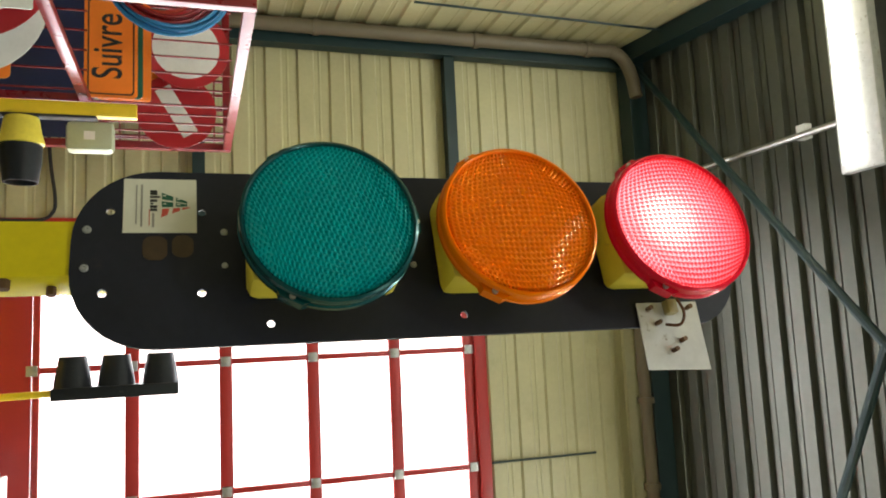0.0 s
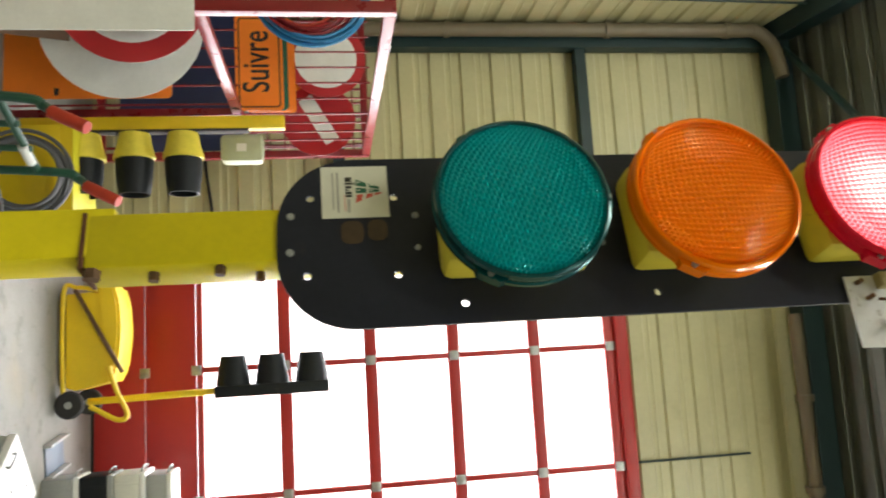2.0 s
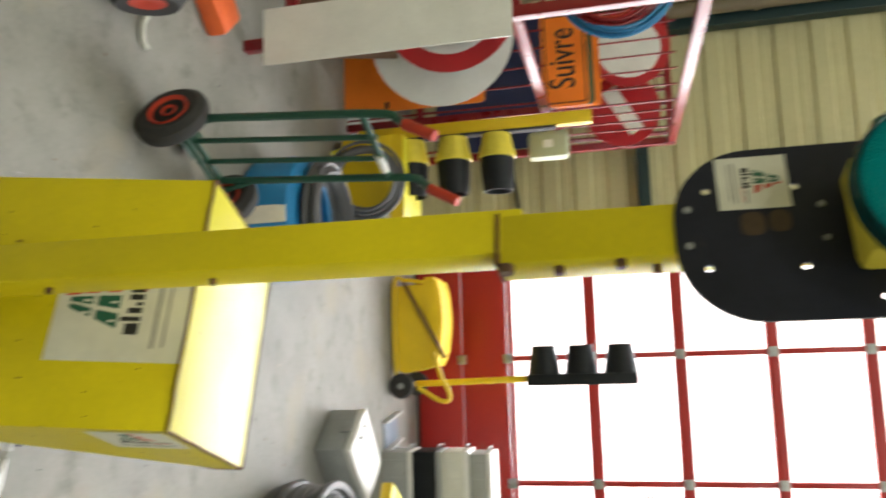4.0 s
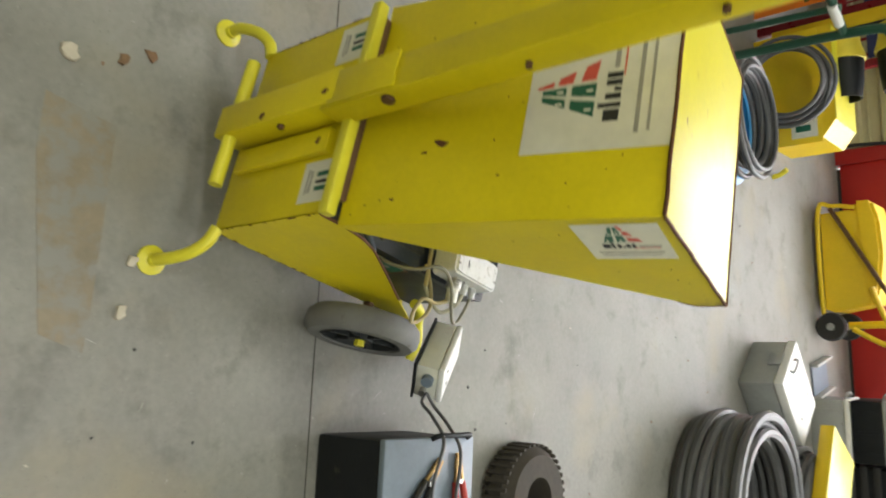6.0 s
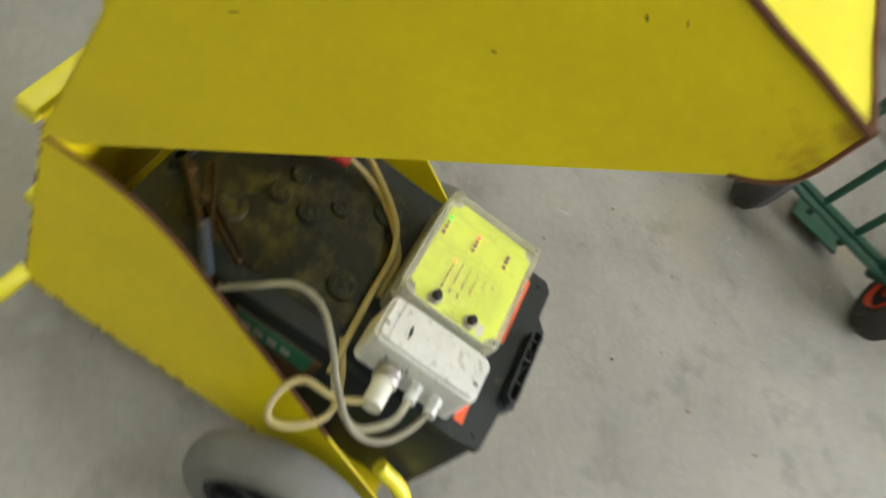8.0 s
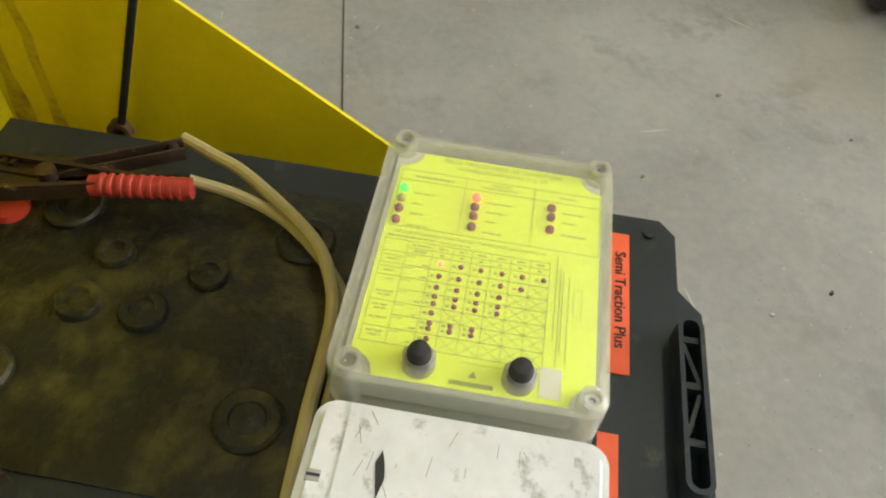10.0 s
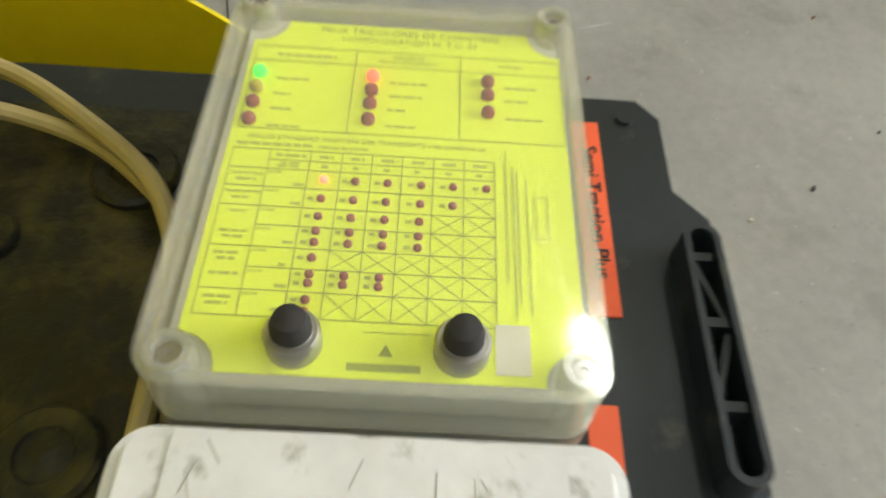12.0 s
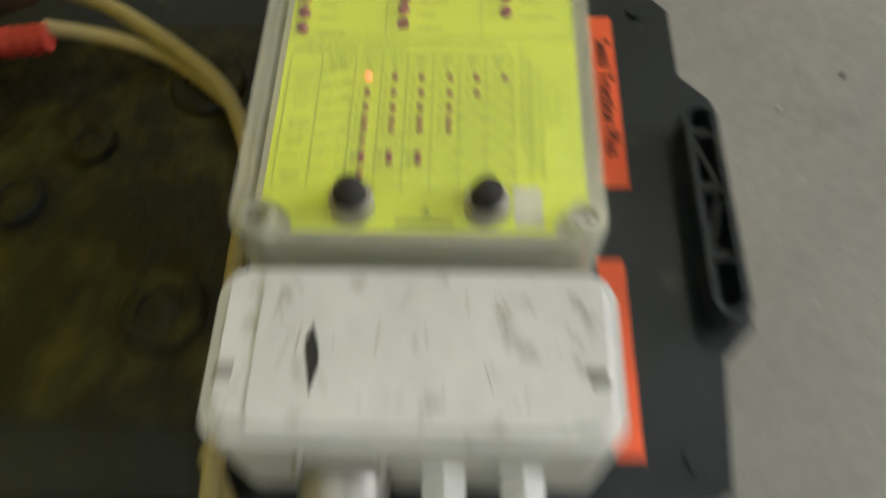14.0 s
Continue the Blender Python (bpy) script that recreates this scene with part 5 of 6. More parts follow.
for y, mt, wd, turn in ((-0.01, RUBBER, "black", -38), (0.085, RED_RUBBER, "red", 4)):
    jc = thing("jump_clamp", "brass jump-lead clamp with %s grips lying on the battery" % wd, "battery clamp", bb.matrix_basis @ pose(-0.035, y, 0.219, 0, 0, turn), "jump-lead clamps")
    for k in (-1, 1):
        bm = box(B(), -0.055, 0.012, -0.004, 0.004, -0.003, 0.003, 0.001, pose(0, k * 0.010, 0, 0, 0, k * 7))
        for q in range(4):
            box(bm, -0.052 + q * 0.008, -0.048 + q * 0.008, -0.006, 0.0, -0.003, 0.003, 0.0, pose(0, k * 0.010, 0, 0, 0, k * 7))
        part("jaw", bm, BRASS, jc, "brass jaw")
        part("grip", tube(B(), [(0.008, k * 0.011, 0.0), (0.04, k * 0.015, 0.003), (0.085, k * 0.021, 0.005)], 0.0075, 10), mt, jc, "%s rubber grip" % wd)
    part("pivot", rod(B(), (0.006, 0, -0.006), (0.006, 0, 0.008), 0.006, 12), STEEL, jc)


def coil(parent, material, n, R, r, spread, height, seed):
    rng = random.Random(seed)
    for i in range(n):
        rr = R + rng.uniform(-spread, spread)
        zz = r + height * (i / max(n - 1, 1))
        tx, ty = rng.uniform(-3, 3), rng.uniform(-3, 3)
        ox, oy = rng.uniform(-0.01, 0.01), rng.uniform(-0.01, 0.01)
        m = pose(ox, oy, zz, tx if 0 < i < n - 1 else 0, ty if 0 < i < n - 1 else 0)
        ring_ = [m @ Vector((rr * math.cos(2 * math.pi * k / 36), rr * math.sin(2 * math.pi * k / 36), 0)) for k in range(36)]
        part("turn", tube(B(), ring_, r, 8, closed=True), material, parent)


for x, y, R, n, r, mt, sd in ((0.30, 2.58, 0.36, 9, 0.021, GREY_CABLE, 1), (0.22, 3.26, 0.27, 8, 0.021, GREY_CABLE, 2)):
    cc = thing("cable_coil", "coil of grey corrugated conduit lying on the floor", "cable coil", pose(x, y, 0.0), "conduit coils")
    coil(cc, mt, n, R, r, 0.015, 0.24, sd)
    coil(cc, mt, n, R - 0.05, r, 0.015, 0.24, sd + 20)
    part("loose_end", tube(B(), [(-R, 0, 0.25), (-R - 0.02, 0.1, 0.26), (-R + 0.02, 0.2, 0.27)], 0.006, 6), BLACK_PLASTIC, cc)
gb = thing("grey_case", "grey plastic case with a pale lid, closed, on the floor", "box", pose(-0.30, 3.10, 0.0, 0, 0, -34))
part("body", box(B(), -0.15, 0.15, -0.20, 0.20, 0.0, 0.16, 0.010), GREY_BOX, gb)
part("lid", box(B(), -0.154, 0.154, -0.204, 0.204, 0.16, 0.205, 0.010), SIGN_WHITE, gb, "pale scuffed lid")
part("latch", box(B(), -0.05, 0.03, -0.212, -0.203, 0.11, 0.17, 0.003), GREY_BOX, gb)
part("carry_handle", tube(B(), [(-0.05, -0.17, 0.205), (-0.05, -0.165, 0.222), (0.03, -0.165, 0.222), (0.03, -0.17, 0.205)], 0.006, 8), GREY_BOX, gb)
for x, y in ((-0.09, -0.06), (0.06, -0.04), (-0.08, 0.07), (0.07, 0.09)):
    part("lid_stud", rod(B(), (x, y, 0.204), (x, y, 0.208), 0.007, 10), GREY_BOX, gb)
yh = thing("yellow_lid", "yellow sheet-metal lid lying on a conduit coil", "lid", pose(0.13, 3.24, 0.285, 0, 0, -17))
# top paler than the flanges, standing in for light from above
part("top", box(B(), -0.26, 0.26, -0.18, 0.18, 0.056, 0.060, 0.001), YELLOW_WORN_LIT, yh, "top sheet in paler yellow for the light on it")
for x0, x1, y0, y1 in ((-0.26, 0.26, -0.182, -0.178), (-0.26, 0.26, 0.178, 0.182), (-0.262, -0.258, -0.178, 0.178), (0.258, 0.262, -0.178, 0.178)):
    part("flange", box(B(), x0, x1, y0, y1, 0.0, 0.056, 0.001), YELLOW_FAR, yh)
# stack of used batteries and a dark slatted crate in front of the gate
sh = thing("slatted_crate", "dark slatted plastic crate beside the used batteries", "crate", G @ pose(1.42, 4.2, 0.0))
part("core", box(B(), -0.31, 0.31, -0.22, 0.22, 0.0, 0.60, 0.01), BLACK_PLASTIC, sh)
for k in range(9):
    part("slat", box(B(), -0.325, 0.325, -0.235, 0.235, 0.03 + 0.065 * k, 0.065 + 0.065 * k, 0.006), RUBBER, sh)
STACK = ((0.90, 0.0, 0.33, 0.24, 0.21, GREY_BOX, "grey"), (0.905, 0.21, 0.34, 0.25, 0.19, BLACK_PLASTIC, "black"), (0.90, 0.40, 0.33, 0.25, 0.18, BEIGE, "off-white"), (0.91, 0.58, 0.32, 0.24, 0.15, GREY_BOX, "pale grey"))
for x, z, w, d, h, mt, wd in STACK:
    ub = thing("used_battery", "used %s lead battery in a stack beside the gate" % wd, "battery", G @ pose(x, 4.04, z), "used batteries")
    part("case", box(B(), -w / 2, w / 2, -d / 2, d / 2, 0, h - 0.035, 0.008), mt, ub)
    part("lid", box(B(), -w / 2 - 0.004, w / 2 + 0.004, -d / 2 - 0.004, d / 2 + 0.004, h - 0.035, h - 0.004, 0.006), SIGN_WHITE if mt is not BLACK_PLASTIC else GREY_BOX, ub, "pale battery lid")
    part("handle", tube(B(), [(-w / 2 - 0.002, -d / 4, h - 0.04), (-w / 2 - 0.03, -d / 5, h - 0.03), (-w / 2 - 0.03, d / 5, h - 0.03), (-w / 2 - 0.002, d / 4, h - 0.04)], 0.006, 6), GREY_BOX, ub, "folded carrying handle")
    for q in (-0.11, 0.0, 0.11):
        part("front_rib", box(B(), q - 0.006, q + 0.006, -d / 2 - 0.003, -d / 2 + 0.001, 0.01, h - 0.04, 0.001), mt, ub)
tray = thing("pale_tray", "pale grey tray lying on the floor beside the batteries", "tray", G @ pose(0.62, 4.12, 0.0, 0, 0, 8))
part("base", box(B(), -0.09, 0.09, -0.15, 0.15, 0.0, 0.012, 0.003), BLUE_GREY, tray)
part("rim", box(B(), -0.10, -0.085, -0.16, 0.16, 0.0, 0.05, 0.003), SIGN_BACK, tray)
part("rim", box(B(), 0.085, 0.10, -0.16, 0.16, 0.0, 0.05, 0.003), SIGN_BACK, tray)

# second signal unit, folded, in front of the gate
u2 = thing("folded_traffic_light", "yellow portable traffic light with black visored lamps before the gate", "traffic light", G @ pose(0, 4.34, 0))
part("body", slab(B(), [(-0.36, 0.05), (0.22, 0.05), (0.24, 0.10), (0.20, 0.30), (-0.34, 0.34), (-0.37, 0.2)], 0.32, facing(0, 0.16, 0, (1, 0, 0), (0, 0, 1))), YELLOW_FAR, u2)
bm = slab(B(), [(-0.42, 0.23), (0.12, 0.27), (0.22, 0.30), (0.12, 0.35), (-0.1, 0.375), (-0.3, 0.365), (-0.42, 0.33)], 0.34, facing(0, 0.17, 0, (1, 0, 0), (0, 0, 1)))
bmesh.ops.bevel(bm, geom=list(bm.edges), offset=0.02, segments=2, affect="EDGES")
part("hood", bm, YELLOW_FAR, u2, "rounded yellow hood")
part("strap", box(B(), -0.38, 0.22, -0.012, 0.012, -0.012, 0.012, 0.002, pose(-0.05, -0.19, 0.29, 0, -28)), RUSTY_STEEL, u2, "dark steel strut")
part("frame_bar", tube(B(), [(0.33, -0.17, 0.06), (0.25, -0.18, 0.04), (-0.36, -0.18, 0.04), (-0.40, -0.18, 0.12), (-0.38, -0.18, 0.24)], 0.014, 8), YELLOW_FAR, u2)
part("leg", tube(B(), [(0.10, -0.19, 0.31), (0.26, -0.19, 0.36), (0.40, -0.19, 0.42), (0.43, -0.19, 0.36), (0.34, -0.19, 0.2)], 0.016, 8), YELLOW_FAR, u2)
for y in (-0.2, 0.2):
    wl = part("wheel", lathe(B(), [(0.0, -0.025), (0.075, -0.025), (0.085, -0.012), (0.085, 0.012), (0.075, 0.025), (0.0, 0.025)], 28, pose(0.325, y, 0.085, 90)), RUBBER, u2)
    part("hub", lathe(B(), [(0.0, -0.03), (0.022, -0.03), (0.022, 0.03), (0.0, 0.03)], 16, pose(0.325, y, 0.085, 90)), GREY_BOX, wl)
part("mast", rod(B(), (0.318, -0.02, 0.14), (0.30, -0.02, 0.95), 0.022, 12), YELLOW_FAR, u2)
hd2 = part("head_board", box(B(), 0.27, 0.345, -0.11, 0.11, 0.93, 1.66, 0.004), BLACK_PLASTIC, u2, "black lamp board seen edge-on")
for z in (1.04, 1.29, 1.55):
    bm = B()
    lathe(bm, [(0.11, 0.0), (0.105, 0.05), (0.08, 0.19), (0.075, 0.19), (0.095, 0.05), (0.1, 0.0)], 28, facing(0.27, 0, z, (0, 1, 0), (0, 0, 1)))
    part("visor", bm, BLACK_PLASTIC, hd2, "black lamp visor", True).matrix_basis = Matrix.Translation((0.27, 0, z)) @ pose(0, 0, 0, 0, 0, 180) @ Matrix.Translation((-0.27, 0, -z))

# third signal unit beside the rack
u3 = thing("stored_traffic_light", "yellow portable traffic light with three black-hooded lamps, beside the sign rack", "traffic light", G @ pose(-1.18, 3.3, 0))
part("mast", box(B(), -0.042, 0.032, -0.03, 0.03, 0.10, 1.475, 0.004), YELLOW_FAR, u3)
part("mast_rail", box(B(), 0.03, 0.045, -0.032, 0.032, 0.35, 1.28, 0.002), RUBBER, u3)
for z in (0.42, 0.675, 0.93):
    lp = part("lamp_cup", lathe(B(), [(0.0, 0.0), (0.080, 0.0), (0.084, 0.02), (0.092, 0.07), (0.108, 0.125), (0.108, 0.14), (0.094, 0.145)], 28, pose(0.05, 0, z, 0, 90)), YELLOW_LAMP, u3, "pale yellow lamp cup with a black hood")
    part("hood", lathe(B(), [(0.088, 0.13), (0.100, 0.13), (0.094, 0.24), (0.082, 0.335), (0.074, 0.335), (0.086, 0.24)], 28, pose(0.05, 0, z, 0, 90)), BLACK_PLASTIC, lp, "black lamp hood")
part("front_plate", box(B(), 0.05, 0.62, -0.20, -0.196, 0.06, 0.36, 0.001), YELLOW_FAR, u3)
part("body", slab(B(), [(0.05, 0.06), (0.56, 0.06), (0.60, 0.10), (0.60, 0.36), (0.52, 0.42), (0.05, 0.42)], 0.38, facing(0, 0.185, 0, (1, 0, 0), (0, 0, 1))), YELLOW_FAR, u3)
# extra sheet in paler yellow paints the lit top of the body
part("top_face", box(B(), 0.05, 0.52, -0.196, 0.186, 0.4205, 0.424, 0.001), YELLOW_WORN_LIT, u3, "top face, made paler yellow to look lit")
st = part("sticker", box(B(), 0.50, 0.59, -0.203, -0.2005, 0.22, 0.34), STICKER, u3, "worn white sticker with a green mark", False)
part("emblem", box(B(), 0.53, 0.56, -0.2045, -0.203, 0.24, 0.31), STICKER_GREEN, st, "", False)
for x in (0.1, 0.66):
    part("foot", tube(B(), [(x, -0.19, 0.08), (x + 0.02, -0.20, 0.04), (x + 0.03, -0.20, 0.0)], 0.014, 8), YELLOW_WORN_LIT, u3)
    part("foot", tube(B(), [(x, 0.17, 0.08), (x + 0.02, 0.18, 0.04), (x + 0.03, 0.18, 0.0)], 0.014, 8), YELLOW_WORN_LIT, u3)
bc = thing("pale_green_lantern", "pale green plastic lantern hung on the rack", "lantern", G @ pose(-1.20, 3.9, 1.18, 0, 0, 0))
part("body", box(B(), -0.09, 0.09, -0.06, 0.06, -0.13, 0.13, 0.03), mat("pale_green_plastic", (0.42, 0.46, 0.30), 0.5, dark=0.85), bc)
part("label", box(B(), -0.025, 0.025, -0.0625, -0.0605, -0.03, 0.03), SIGN_WHITE, bc)

# blue tub with cable, and a coil leaning on the stored unit
tb = thing("blue_tub", "blue plastic drum cut open, with a pale band, on the floor", "drum", pose(-1.17, 2.00, 0))
part("shell", lathe(B(), [(0.0, 0.0), (0.27, 0.0), (0.285, 0.02), (0.285, 0.17), (0.27, 0.22), (0.20, 0.24), (0.19, 0.235), (0.20, 0.2), (0.25, 0.17), (0.255, 0.02), (0.0, 0.02)], 48), BLUE, tb)
bm = lathe(B(), [(0.286, 0.02), (0.288, 0.02), (0.288, 0.17), (0.273, 0.221), (0.272, 0.22)], 48)
bmesh.ops.delete(bm, geom=[f for f in bm.faces if not (f.calc_center_median().y < -0.05 and 0.08 < f.calc_center_median().x < 0.15) ], context="FACES")
part("band", bm, STICKER, tb, "pale tape band")
tc = thing("cable_coil", "coil of grey cable lying on the blue drum", "cable coil", pose(-1.20, 2.06, 0.215), "conduit coils")
coil(tc, GREY_CABLE, 12, 0.215, 0.011, 0.035, 0.09, 7)
lc = thing("cable_coil", "coil of thin grey cable leaning on the yellow unit", "cable coil", G @ pose(-0.84, 3.0, 0.24, 78, 0, 8), "conduit coils")
coil(lc, GREY_CABLE, 10, 0.19, 0.010, 0.03, 0.08, 9)

# green hand truck
ht = thing("hand_truck", "dark green tubular hand truck with red grips and pneumatic wheels", "hand truck")
A0, C0, A1, C1 = Vector((-1.085, 1.06, 0.09)), Vector((-1.015, 1.37, 0.09)), Vector((-0.955, 0.975, 0.88)), Vector((-0.915, 1.295, 0.88))
for p, q, e in ((A0, A1, Vector((0.06, -0.01, 0.10))), (C0, C1, Vector((0.06, -0.005, 0.10)))):
    part("rail", tube(B(), [p, p.lerp(q, 0.5), q, q + Vector((0.02, 0.01, 0.06)), q + e], 0.014, 10), GREEN_TRUCK, ht)
    part("grip", rod(B(), q + e * 0.9, q + e * 1.9, 0.018, 12), RED_GRIP, ht, "red rubber grip")
for f in (0.34, 0.67):
    p, q = A0.lerp(C0, f), A1.lerp(C1, f)
    part("inner_rail", rod(B(), p, p.lerp(q, 0.95), 0.010, 10), GREEN_TRUCK, ht)
for f in (0.06, 0.93):
    part("cross_bar", rod(B(), A0.lerp(A1, f), C0.lerp(C1, f), 0.012, 10), GREEN_TRUCK, ht)
part("white_tape", rod(B(), A1.lerp(C1, 0.62) - Vector((0, 0, 0.057)), A1.lerp(C1, 0.86) - Vector((0, 0, 0.057)), 0.0135, 10), SIGN_WHITE, ht)
AX, CX = Vector((-1.06, 1.02, 0.13)), Vector((-0.955, 1.43, 0.13))
part("axle", rod(B(), AX, CX, 0.010, 10), GREEN_TRUCK, ht)
for p, q in ((A0.lerp(A1, 0.25), AX.lerp(CX, 0.12)), (C0.lerp(C1, 0.25), AX.lerp(CX, 0.88)), (A0, AX.lerp(CX, 0.12)), (C0, AX.lerp(CX, 0.88))):
    part("strut", rod(B(), p, q, 0.010, 10), GREEN_TRUCK, ht)
part("toe_plate", box(B(), -0.13, 0.0, 0.13, 0.28, 0.0, 0.006, 0.001, facing(-1.13, 1.04, 0.03, (1, -0.2, 0), (0.2, 1, 0))), GREEN_TRUCK, ht)
adir = (CX - AX).normalized()
for c in (AX, CX):
    m = Matrix.Translation(c) @ adir.to_track_quat("Z", "Y").to_matrix().to_4x4()
    wl = part("wheel", lathe(B(), [(0.06, -0.03), (0.10, -0.038), (0.125, -0.02), (0.13, 0), (0.125, 0.02), (0.10, 0.038), (0.06, 0.03), (0.06, -0.03)], 36, m), RUBBER, ht, "black pneumatic tyre")
    part("rim", lathe(B(), [(0.0, -0.02), (0.025, -0.035), (0.03, -0.02), (0.052, -0.026), (0.070, -0.040), (0.070, 0.040), (0.052, 0.026), (0.03, 0.02), (0.025, 0.035), (0.0, 0.02)], 28, m), RED_GRIP, wl, "red wheel rim")

# spare wheel and orange barrier foot
sw = thing("cart_wheel", "black pneumatic cart wheel standing on the floor", "wheel", pose(-1.36, 0.76, 0.13, 0, 90, 25))
part("tyre", lathe(B(), [(0.06, -0.03), (0.10, -0.038), (0.13, 0), (0.10, 0.038), (0.06, 0.03), (0.06, -0.03)], 36), RUBBER, sw)
part("rim", lathe(B(), [(0.0, -0.02), (0.062, -0.03), (0.062, 0.03), (0.0, 0.02)], 24), RED_GRIP, sw)
ob_ = thing("orange_barrier_piece", "orange plastic barrier piece lying on the floor", "barrier", pose(-1.84, 1.11, 0.0, 0, 0, 62))
bm = box(B(), -0.25, 0.25, -0.09, 0.09, 0.0, 0.09, 0.02)
part("body", bm, mat("orange_plastic", (0.75, 0.13, 0.03), 0.45, dark=0.8, spots=(0.6, 0.35, 0.25), spot_cut=0.66), ob_)
hb_ = thing("hook_bar", "short bent pale steel hook on the floor", "hook", pose(-1.40, 0.97, 0.0, 0, 0, -45))
part("bar", tube(B(), [(0.02, -0.06, 0.016), (0.055, -0.035, 0.012), (0.075, 0.01, 0.011), (0.07, 0.05, 0.011)], 0.010, 8), BEIGE, hb_)

# ---- red sign rack along the side wall ----
rk = thing("sign_rack", "red steel mesh rack full of road signs", "rack", G)
RX0, RX1, RY0, RY1, RZ = -2.34, -1.27, 2.05, 4.30, 2.0
for x in (RX0, RX1):
    for y in (RY0, RY1):
        part("post", box(B(), x - 0.025, x + 0.025, y - 0.025, y + 0.025, 0, RZ, 0.003), RED_RACK, rk)
for z in (0.25, 1.24, RZ):
    for x in ((RX0, RX1) if z > 1 else (RX0,)):
        part("beam", box(B(), x - 0.02, x + 0.02, RY0 + 0.025, (RY1 if z > 1.5 else 3.37) - 0.025, z - 0.05, z, 0.003), RED_RACK, rk)
    for y in (RY0, RY1):
        part("beam", box(B(), RX0 + 0.025, RX1 - 0.025, y - 0.02, y + 0.02, z - 0.05, z, 0.003), RED_RACK, rk)
part("post", box(B(), RX1 - 0.022, RX1 + 0.022, 3.35, 3.39, 0, 1.24, 0.003), RED_RACK, rk)
for i in range(5):
    part("mesh_bar", rod(B(), (RX1 - 0.05 - 0.11 * i, 3.37, 0.0), (RX1 - 0.05 - 0.11 * i, 3.37, 1.22), 0.006, 8), RED_RACK, rk)
for i in range(14):
    z = 0.36 + i * 0.118
    part("mesh_bar", rod(B(), (RX0, RY1 + 0.01, z), (RX1, RY1 + 0.01, z), 0.006, 8), RED_RACK, rk)
for i in range(10):
    x = RX0 + 0.1 + i * 0.1
    part("mesh_bar", rod(B(), (x, RY1 + 0.02, 0.25), (x, RY1 + 0.02, RZ), 0.010, 8), RED_RACK, rk)
for i in range(5):
    part("mesh_bar", rod(B(), (RX1, 3.4 + i * 0.18, 1.21), (RX1, 3.4 + i * 0.18, RZ), 0.006, 8), RED_RACK, rk)
for i in range(10):
    x = RX1 - 0.06 - i * 0.098
    part("mesh_bar", rod(B(), (x, 3.60, 1.22), (x, 3.60, RZ - 0.02), 0.0065, 8), RED_RACK, rk)
part("beam", box(B(), RX0 + 0.025, RX1 - 0.025, 3.585, 3.615, 1.195, 1.225, 0.003), RED_RACK, rk)
part("panel", box(B(), RX0 + 0.05, RX1 - 0.03, RY1 - 0.03, RY1 - 0.02, 0.35, 1.15), NAVY, rk, "dark blue back panel")


def plate(name, label, category, outline, m, material, back=SIGN_BACK):
    th = thing(name, label, category, G @ m)
    part("face", slab(B(), outline, 0.002, pose(0, 0, 0.0)), material, th)
    part("back", slab(B(), outline, 0.002, pose(0, 0, -0.0022)), back, th)
    return th


def disc(r, n=40):
    return [(r * math.cos(2 * math.pi * k / n), r * math.sin(2 * math.pi * k / n)) for k in range(n)]


# faces look towards -y of the hall
def up(x, y, z, rz=0, lean=0):
    return pose(x, y, z, 90 - lean, 0, rz)


su = plate("detour_sign", "orange detour sign hung upside down on the rack", "road sign", rounded(-0.29, 0.29, -0.135, 0.135, 0.03), up(-1.585, 3.42, 1.335), ORANGE)
part("border", slab(B(), rounded(-0.27, 0.27, -0.118, 0.118, 0.022), 0.0005, pose(0, 0, 0.002)), INK, su)
part("field", slab(B(), rounded(-0.262, 0.262, -0.11, 0.11, 0.018), 0.0006, pose(0, 0, 0.0024)), ORANGE, su)
lettering("lettering", "Suivre", 0.215, INK, su, pose(-0.005, -0.012, 0.0034, 0, 0, 180) @ Matrix.Diagonal((0.70, 1.0, 1.0, 1.0)), 0.0005, 0.002)
for i in range(3):
    plate("detour_sign", "orange road sign stacked behind another", "road sign", rounded(-0.29, 0.29, -0.135, 0.135, 0.03), up(-1.60, 3.46 + i * 0.03, 1.36 + 0.02 * i), ORANGE if i != 0 else STICKER_GREEN)
ne = plate("no_entry_sign", "red round no-entry sign with a white bar, in the rack", "road sign", disc(0.24), up(-1.42, 4.0, 1.66), SIGN_RED)
part("bar", box(B(), -0.05, 0.05, -0.17, 0.17, 0.002, 0.003, 0, pose(0, 0, 0, 0, 0, 120)), SIGN_WHITE, ne)
for x, y, z, r, w in ((-1.80, 3.9, 1.72, 0.26, 0.06), (-1.70, 2.80, 0.78, 0.36, 0.10), (-1.80, 2.70, 0.84, 0.34, 0.06)):
    rs = plate("round_road_sign", "white round road sign with a red rim, in the rack", "road sign", disc(r), up(x, y, z, 0, 4), SIGN_RED)
    part("field", slab(B(), disc(r - w), 0.0008, pose(0, 0, 0.002)), SIGN_WHITE, rs)
plate("round_sign_back", "pale round road sign without print in the rack", "road sign", disc(0.40), up(-1.63, 3.0, 0.69, 0, 4), SIGN_WHITE)
plate("orange_sign_sheet", "orange road sign standing in the rack", "road sign", rounded(-0.25, 0.25, -0.2, 0.2, 0.03), up(-1.75, 4.05, 1.55), ORANGE)
o2 = plate("orange_sign_sheet", "orange road sign with black writing low in the rack", "road sign", rounded(-0.26, 0.26, -0.45, 0.45, 0.03), up(-1.60, 3.32, 0.42), ORANGE)
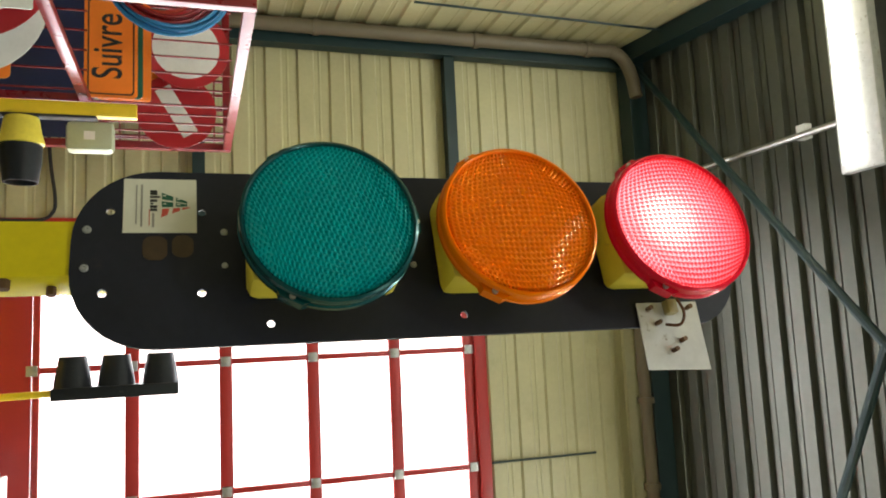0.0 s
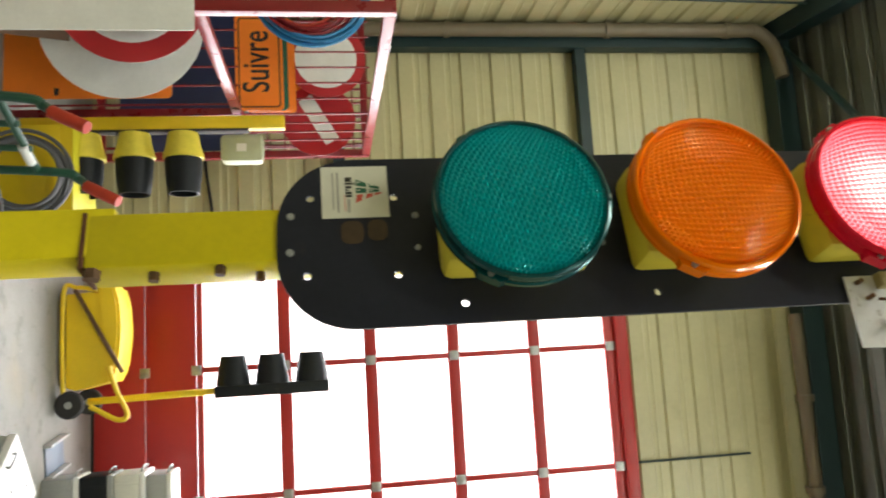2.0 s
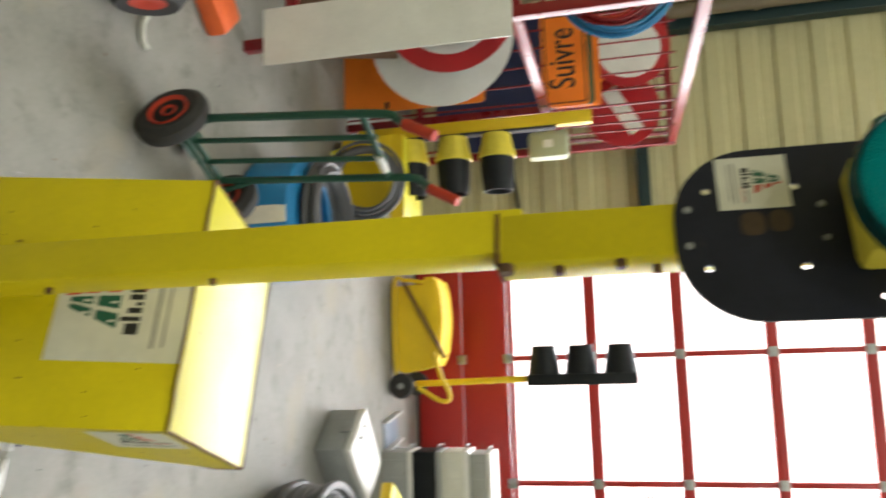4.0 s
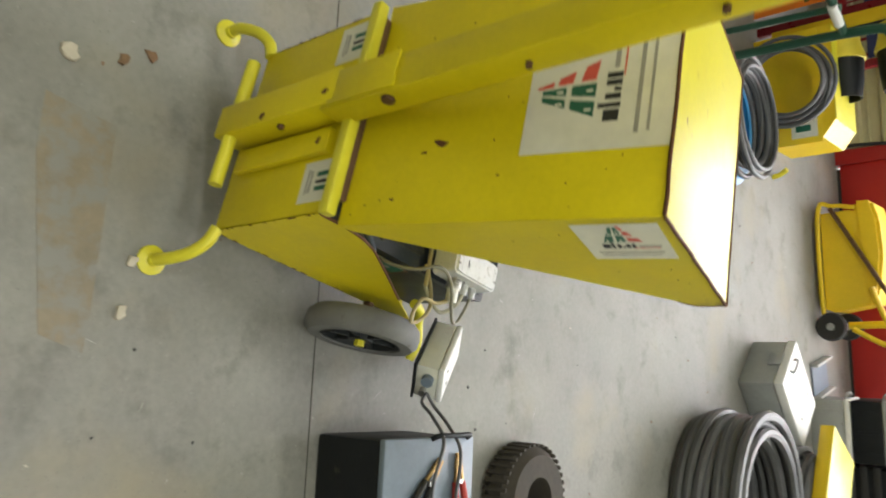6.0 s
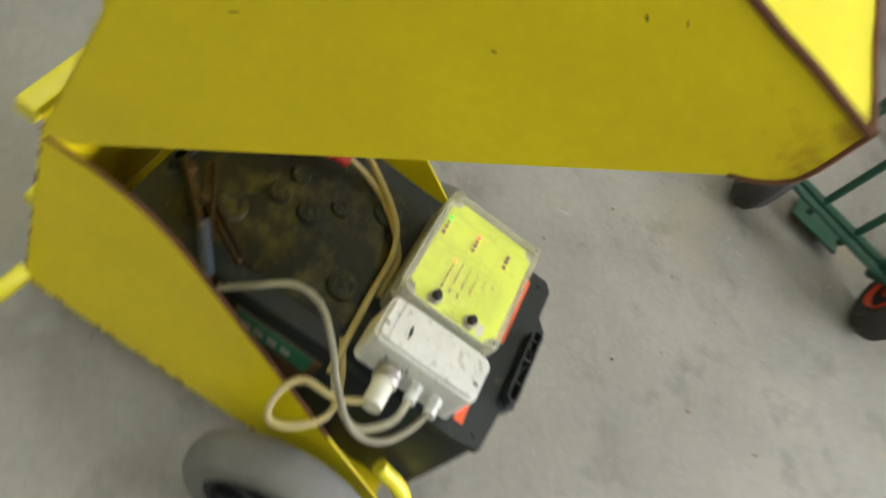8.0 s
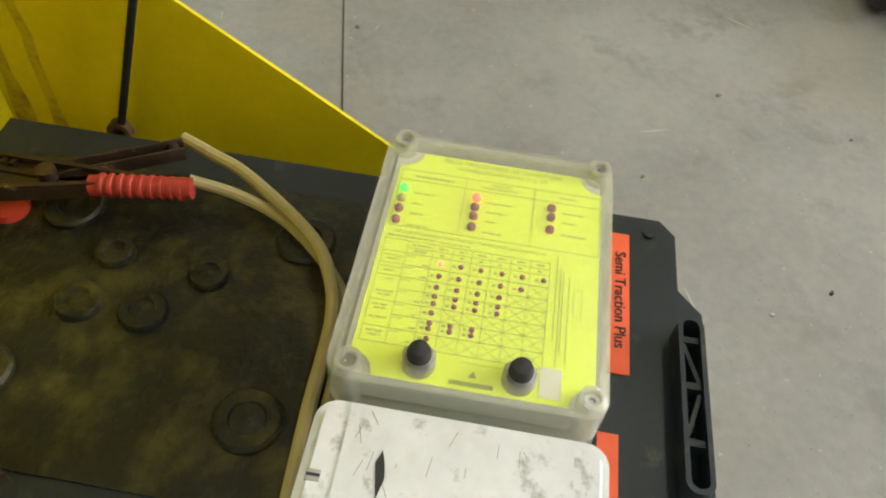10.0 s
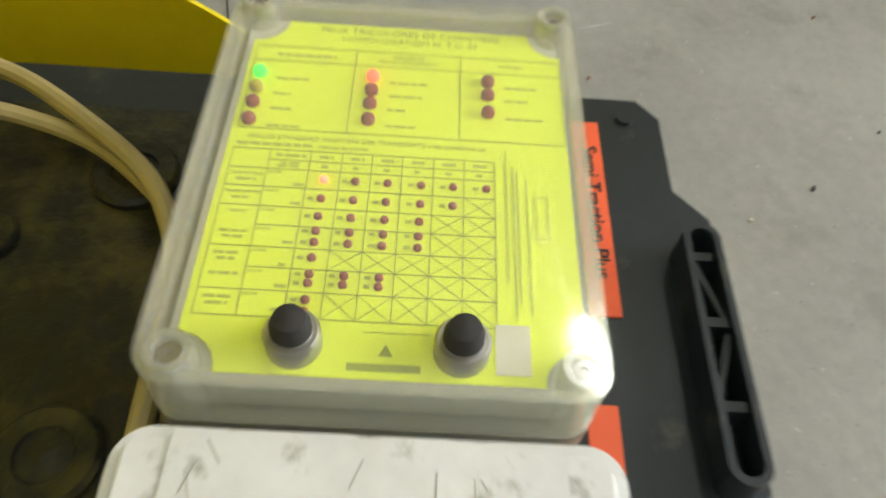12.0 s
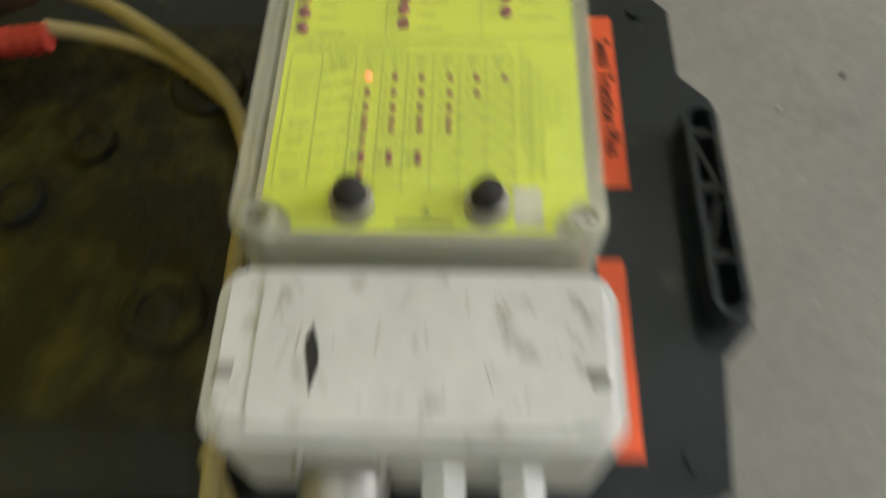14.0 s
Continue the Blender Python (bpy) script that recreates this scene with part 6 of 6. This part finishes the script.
for dx, dy in ((0.22, 0.1), (0.22, -0.15)):
    part("lettering_bar", box(B(), dx - 0.02, dx + 0.02, dy - 0.012, dy + 0.012, 0.002, 0.003), INK, o2, "", False)
plate("white_sign_panel", "blank white sign panel leaning on the rack", "road sign", rounded(-0.13, 0.13, -0.55, 0.55, 0.01), up(-1.285, 2.005, 0.66), SIGN_WHITE)
bd = thing("board_pile", "brown boards leaning at the foot of the rack", "boards", G @ pose(-1.9, 2.6, 0))
for i in range(3):
    part("board", box(B(), -0.3, 0.3, -0.015, 0.015, 0, 0.5, 0.003, pose(0.05 * i, 0.06 * i, 0, -12, 6, 10 * i)), mat("brown_board_%d" % i, (0.16, 0.09, 0.055), 0.7, dark=0.7), bd)
for mt, z, R, wd, sd in ((RED_RACK, 1.62, 0.26, "red", 3), (BLUE, 1.65, 0.30, "blue", 4), (RED_GRIP, 1.60, 0.23, "pale red", 5)):
    hc = thing("hose_coil", "coil of %s hose high in the rack" % wd, "hose coil", G @ pose(-1.86, 3.02 + 0.02 * sd, z, 84, 0, 0), "hose coils")
    coil(hc, mt, 6, R, 0.009, 0.02, 0.05, sd)
wc = thing("wall_cable", "dark cable hanging on the cladding", "cable", G)
part("sheath", tube(B(), [(-1.5, GATE_Y - 0.05, 0.80), (-1.25, GATE_Y - 0.05, 0.82), (-1.02, GATE_Y - 0.05, 0.85), (-0.92, GATE_Y - 0.05, 0.84), (-0.86, GATE_Y - 0.05, 0.76), (-0.86, GATE_Y - 0.05, 0.5), (-0.89, GATE_Y - 0.06, 0.2), (-0.90, GATE_Y - 0.06, 0.0)], 0.012, 8), RUBBER, wc)

# ---- floor joint, paint mark and litter ----
JOINT = mat("joint_grime", (0.07, 0.065, 0.055), 0.9, dark=0.6, scale=20)
fj = tagged(part("floor_joint", box(B(), -1.9, 2.2, -0.0014, 0.0014, 0.0002, 0.0010, 0, pose(-0.1, 0.296, 0, 0, 0, 13.2)), JOINT, None, "", False), "thin dark joint line in the concrete floor", "floor joint", kind="structure")
STAIN = mat("floor_paint_mark", (0.235, 0.195, 0.135), 0.6, dark=0.72, scale=9, spots=(0.215, 0.208, 0.186), spot_cut=0.44, spot_scale=16, soft_spots=0.14)
mk = tagged(part("floor_mark", slab(B(), [(0.03, -0.31), (0.13, -0.29), (0.42, -0.18), (0.43, -0.10), (0.36, -0.11), (0.03, -0.18)], 0.0008, pose(0, 0, 0.0002)), STAIN, None, "", False), "faded ochre paint mark on the concrete", "floor mark", kind="structure")
LEAF = mat("dry_leaf", (0.22, 0.13, 0.07), 0.8, dark=0.6)
PALE = mat("paper_scrap", (0.5, 0.45, 0.36), 0.8, dark=0.7)
rng = random.Random(5)
spots_ = [(0.344, -0.062, 0.016, PALE), (-0.092, -0.211, 0.012, LEAF), (-0.131, -0.166, 0.015, LEAF), (-0.052, -0.297, 0.018, PALE), (0.25, -0.07, 0.012, PALE)]
for i in range(150):
    x, y = rng.uniform(-1.9, 0.9), rng.uniform(-0.6, 3.6)
    spots_.append((x, y, rng.uniform(0.0015, 0.0045), rng.choice((LEAF, PALE, INK, LEAF))))
for x, y, r, mt in spots_:
    bm = B()
    n = 9
    pts = [(r * rng.uniform(0.4, 1.2) * math.cos(2 * math.pi * k / n), r * rng.uniform(0.4, 1.2) * math.sin(2 * math.pi * k / n)) for k in range(n)]
    slab(bm, pts, 0.002 if r < 0.008 else 0.004)
    for v in bm.verts:
        v.co.z += rng.uniform(0, r * 0.4) if v.co.z > 0.001 else 0
    ob = part("litter", bm, mt, None, "", False, pose(x, y, 0.0003, 0, 0, rng.uniform(0, 360)))
    tagged(ob, "small dry scrap lying on the concrete floor", "litter", "floor litter")

SCRATCH = mat("floor_scratch", (0.42, 0.41, 0.38), 0.7, dark=0.8)
sc_rng = random.Random(31)
bm = B()
for i in range(46):
    x, y, ln = sc_rng.uniform(-1.2, 1.0), sc_rng.uniform(-0.5, 1.6), sc_rng.uniform(0.006, 0.035)
    slab(bm, [(-ln / 2, 0), (0, -0.0007), (ln / 2, 0), (0, 0.0006)], 0.0003, pose(x, y, 0.0002, 0, 0, sc_rng.uniform(0, 360)))
for x, y, rz, ln in ((-0.927, 0.765, 60, 0.05), (-0.32, 0.66, 20, 0.06), (-0.62, 0.62, 110, 0.045)):
    slab(bm, [(-ln / 2, 0), (0, -0.001), (ln / 2, 0), (0, 0.0008)], 0.0003, pose(x, y, 0.0002, 0, 0, rz))
tagged(part("floor_scratches", bm, SCRATCH, None, "", False), "fine pale scratches in the concrete floor", "scratches", kind="stuff")
ty = thing("small_tyre", "worn brown ribbed rubber tyre lying on the floor", "tyre", pose(0.47, 1.20, 0.0))
OLD_RUBBER = mat("old_rubber", (0.05, 0.042, 0.032), 0.9, dark=0.6, scale=20, bump=0.5)
for k in range(40):
    part("tread_block", box(B(), 0.142, 0.150, -0.006, 0.006, 0.012, 0.088, 0.002, pose(0, 0, 0, 0, 0, 9 * k)), OLD_RUBBER, ty)
part("tread", lathe(B(), [(0.06, 0.0), (0.12, 0.0), (0.145, 0.03), (0.145, 0.07), (0.12, 0.10), (0.06, 0.10), (0.055, 0.05), (0.06, 0.0)], 40), OLD_RUBBER, ty)
